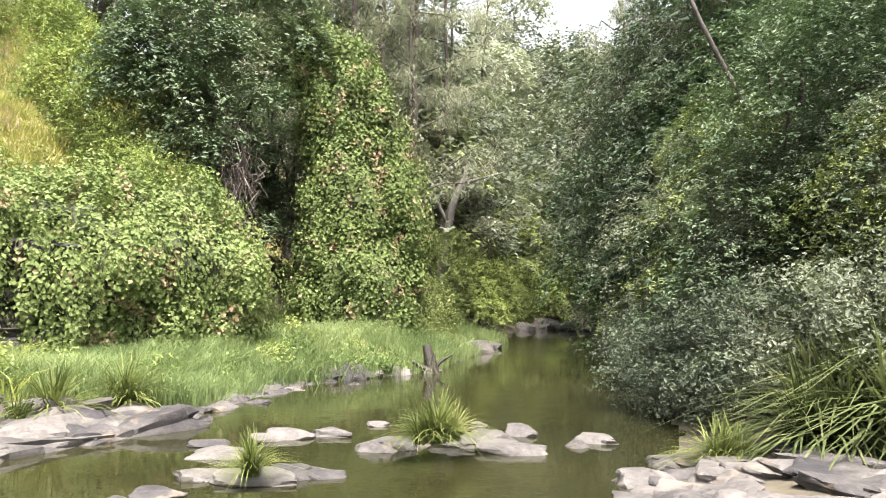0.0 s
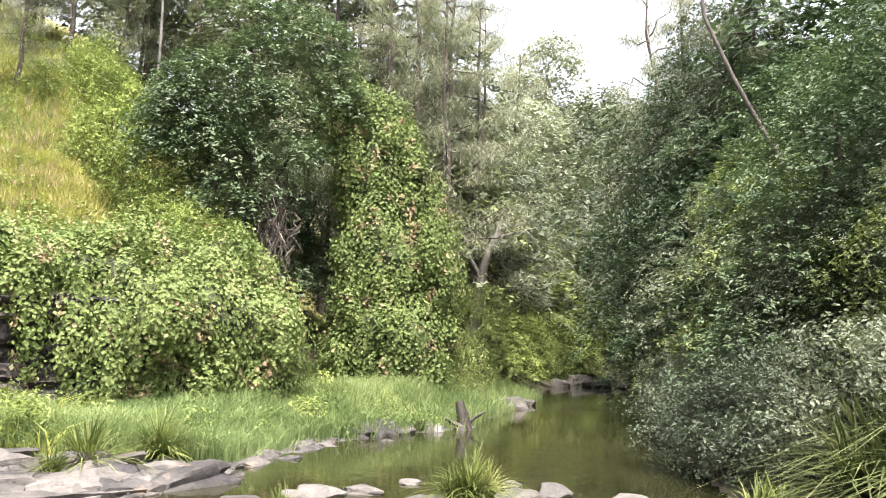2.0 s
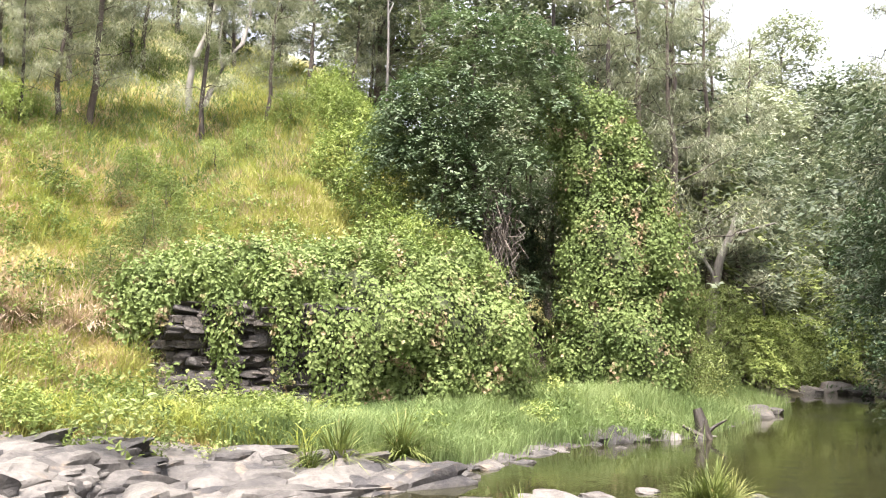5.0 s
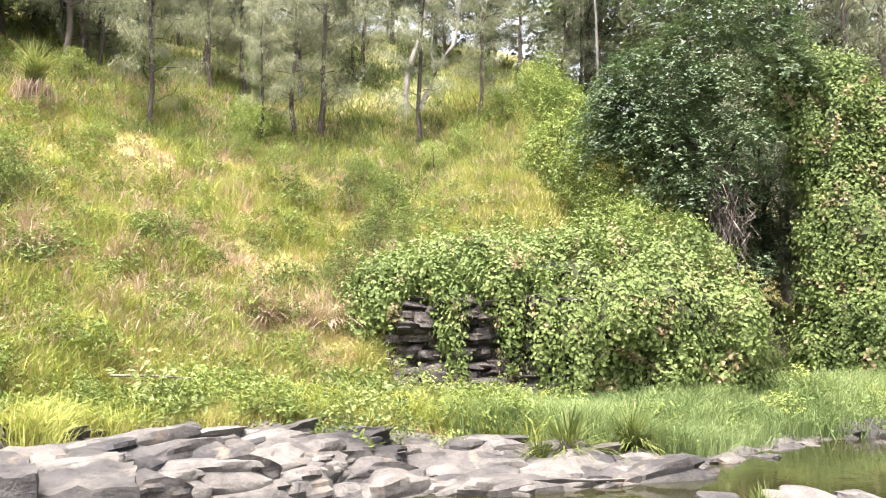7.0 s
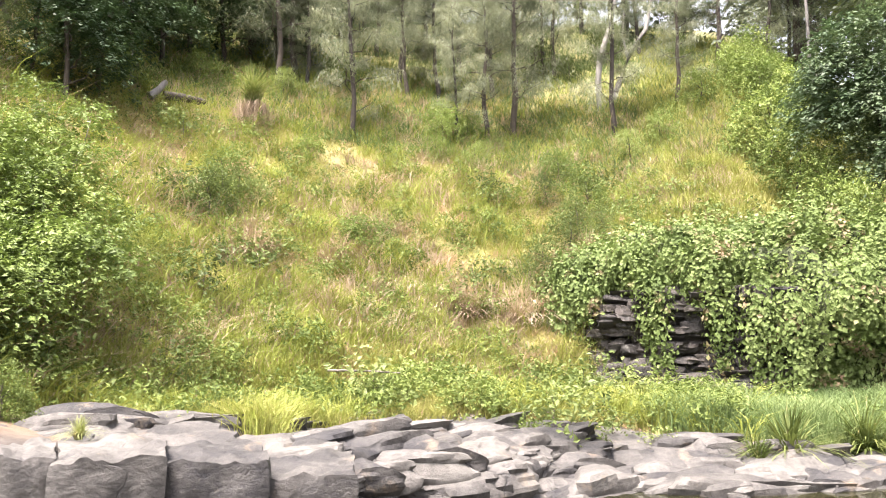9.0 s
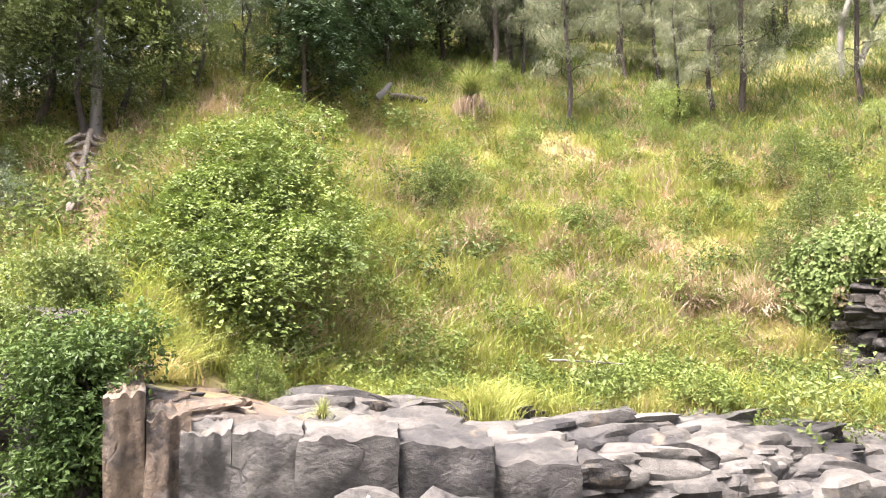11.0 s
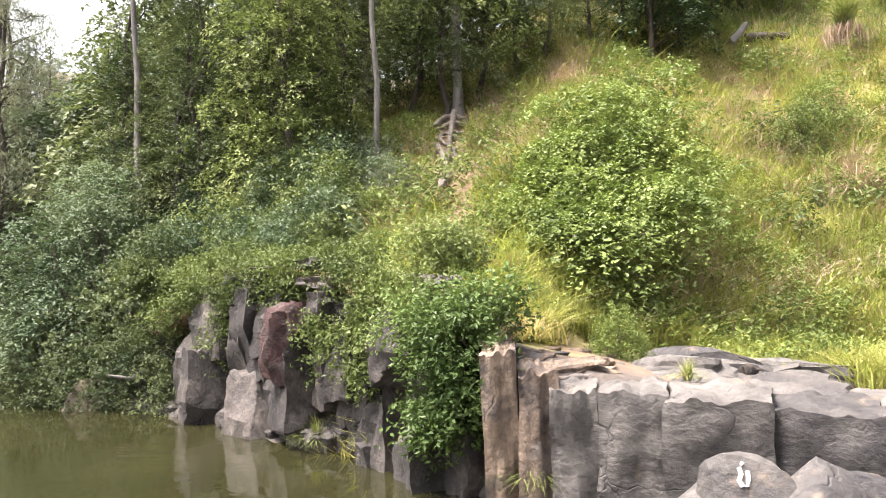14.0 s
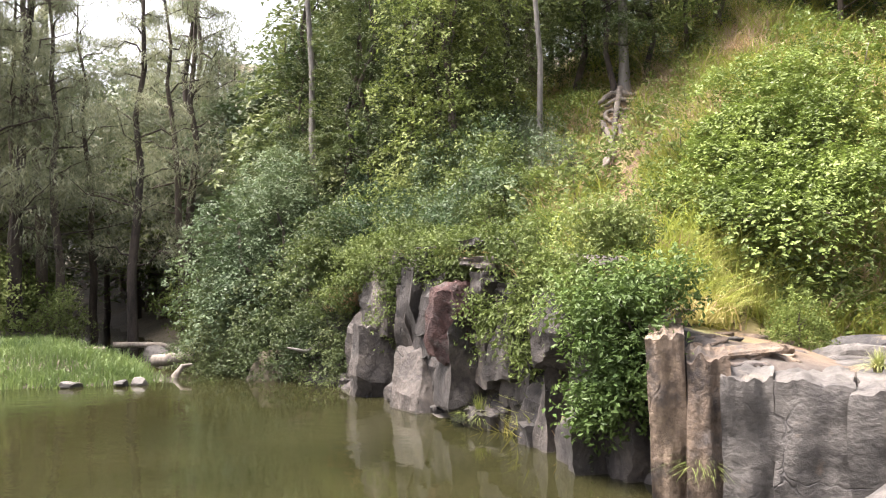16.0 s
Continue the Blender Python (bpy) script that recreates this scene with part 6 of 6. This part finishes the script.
# root tangle of the tree over the path
rx_, ry_, rz_ = sight(88.4, 13.2, hit(88.4, 12.6))
roots = tagged(new("tree"), "grey-trunked tree with bare roots hanging down the bank", "tree")
v, f = tube_arrays(np.array([(rx_, ry_, rz_ - 0.6), (rx_, ry_, rz_ + 0.8), (rx_ + 0.1, ry_, rz_ + 4), (rx_, ry_ + 0.2, rz_ + 8)]), [0.25, 0.15, 0.13, 0.1], 9, sr, 0.07)
part_np("trunk", v, f, G["palebark"], roots, smooth=True)
low_d, top_d = hit(89.8, 7.7) - 0.8, hit(88.6, 12.4) - 0.8
for line, thick in (
        ([(88.7, 13.2), (88.9, 12.4), (89.0, 11.0), (89.4, 9.2), (89.9, 8.1), (90.3, 7.7)], 0.075),
        ([(90.0, 10.9), (89.5, 9.9), (89.2, 8.8), (89.6, 8.2), (90.1, 7.8)], 0.075),
        ([(88.8, 10.6), (88.7, 10.0), (88.55, 9.4)], 0.05),
        ([(88.9, 12.9), (89.5, 12.8), (90.0, 12.4), (90.3, 12.2)], 0.07),
        ([(88.6, 12.9), (88.1, 12.7), (87.7, 12.75)], 0.07),
        ([(89.0, 12.4), (89.6, 12.2), (90.1, 11.9)], 0.06),
        ([(88.7, 12.5), (88.2, 12.3), (87.7, 12.4)], 0.06),
        ([(89.0, 11.6), (89.5, 11.8), (89.8, 11.4), (89.5, 11.0), (89.2, 10.9)], 0.055),
        ([(88.9, 11.5), (88.4, 11.1), (87.8, 11.2), (87.4, 11.4)], 0.055),
        ([(88.8, 11.8), (88.2, 11.7), (87.6, 11.5)], 0.05),
        ([(89.6, 8.4), (90.3, 7.9), (90.6, 7.4)], 0.05)):
    pts = [np.array(sight(b, e, float(np.interp(e, [7.5, 13.0], [low_d, top_d])))) for b, e in line]
    smooth = []
    for p, q in zip(pts[:-1], pts[1:]):
        smooth += [p + (q - p) * t for t in (0.0, 0.33, 0.67)]
    smooth = np.array(smooth + [pts[-1]])
    smooth[1:-1] = (smooth[:-2] + 2 * smooth[1:-1] + smooth[2:]) / 4 + sr.normal(0, 0.02, (len(smooth) - 2, 3))
    v, f = tube_arrays(smooth, np.linspace(thick, thick * 0.5, len(smooth)) * 1.3, 7, sr, 0.08)
    part_np("root", v, f, G["deadwood"], roots, smooth=True)
v, f = lobe_leaves(sr, np.array([(rx_ + a, ry_ + b_, rz_ + c_) for a, b_, c_ in ((0.4, 0.8, 3.4), (0.3, -0.8, 4.2), (0.5, 0.1, 5.4), (-0.6, 1.2, 4.6), (0.2, 1.6, 2.6), (0.6, -1.5, 3.0))]), np.array([1.0, 1.0, 1.2, 1.1, 0.8, 0.8]), 40, 0.2)
part_np("crown", v, f, G["mid"], roots)

# dead vines hanging in the dark hollow beside the creeper
hanging = tagged(new("dead_vines"), "brown dead vines hanging in a shaded hollow", "vines")
for k in range(50):
    b = sr.normal(14.5, 0.45)
    a, c = sight(b + sr.normal(0, 0.4), sr.uniform(8, 12.5), 28.9 + sr.normal(0, 0.3)), sight(b - sr.uniform(-0.9, 0.9), sr.uniform(3.0, 8.5), 28.4 + sr.normal(0, 0.4))
    v, f = tube_arrays(wander(sr, a, c, 9, 0.16), np.linspace(0.02, 0.01, 9), 5)
    part_np("dead_stem", v, f, G["bark"] if k % 2 else G["deadwood"], hanging, smooth=True)

# white paint on a low rock
bpy.context.view_layer.update()
world_points = [painted.matrix_world @ v.co for v in painted.data.vertices]
skin = BVHTree.FromPolygons(world_points, [tuple(p.vertices) for p in painted.data.polygons])
eye = Vector((0, 0, EYE))
marks = tagged(new("painted_marks"), "white painted marks on a grey rock", "graffiti")
for line in ([(70.0, -11.7), (69.85, -12.1), (70.0, -12.5), (69.8, -12.9)], [(69.45, -11.9), (69.4, -12.4), (69.5, -12.9)], [(69.9, -11.4), (69.75, -11.5)]):
    pts = []
    for b, e in line:
        way = (Vector(sight(b, e, 8.0)) - eye).normalized()
        spot, normal, _, _ = skin.ray_cast(eye, way)
        if spot:
            pts.append(tuple(spot))
    if len(pts) > 1:
        v, f = tube_arrays(np.array(pts), 0.022, 6)
        part_np("stroke", v, f, G["paint"], marks, smooth=True)
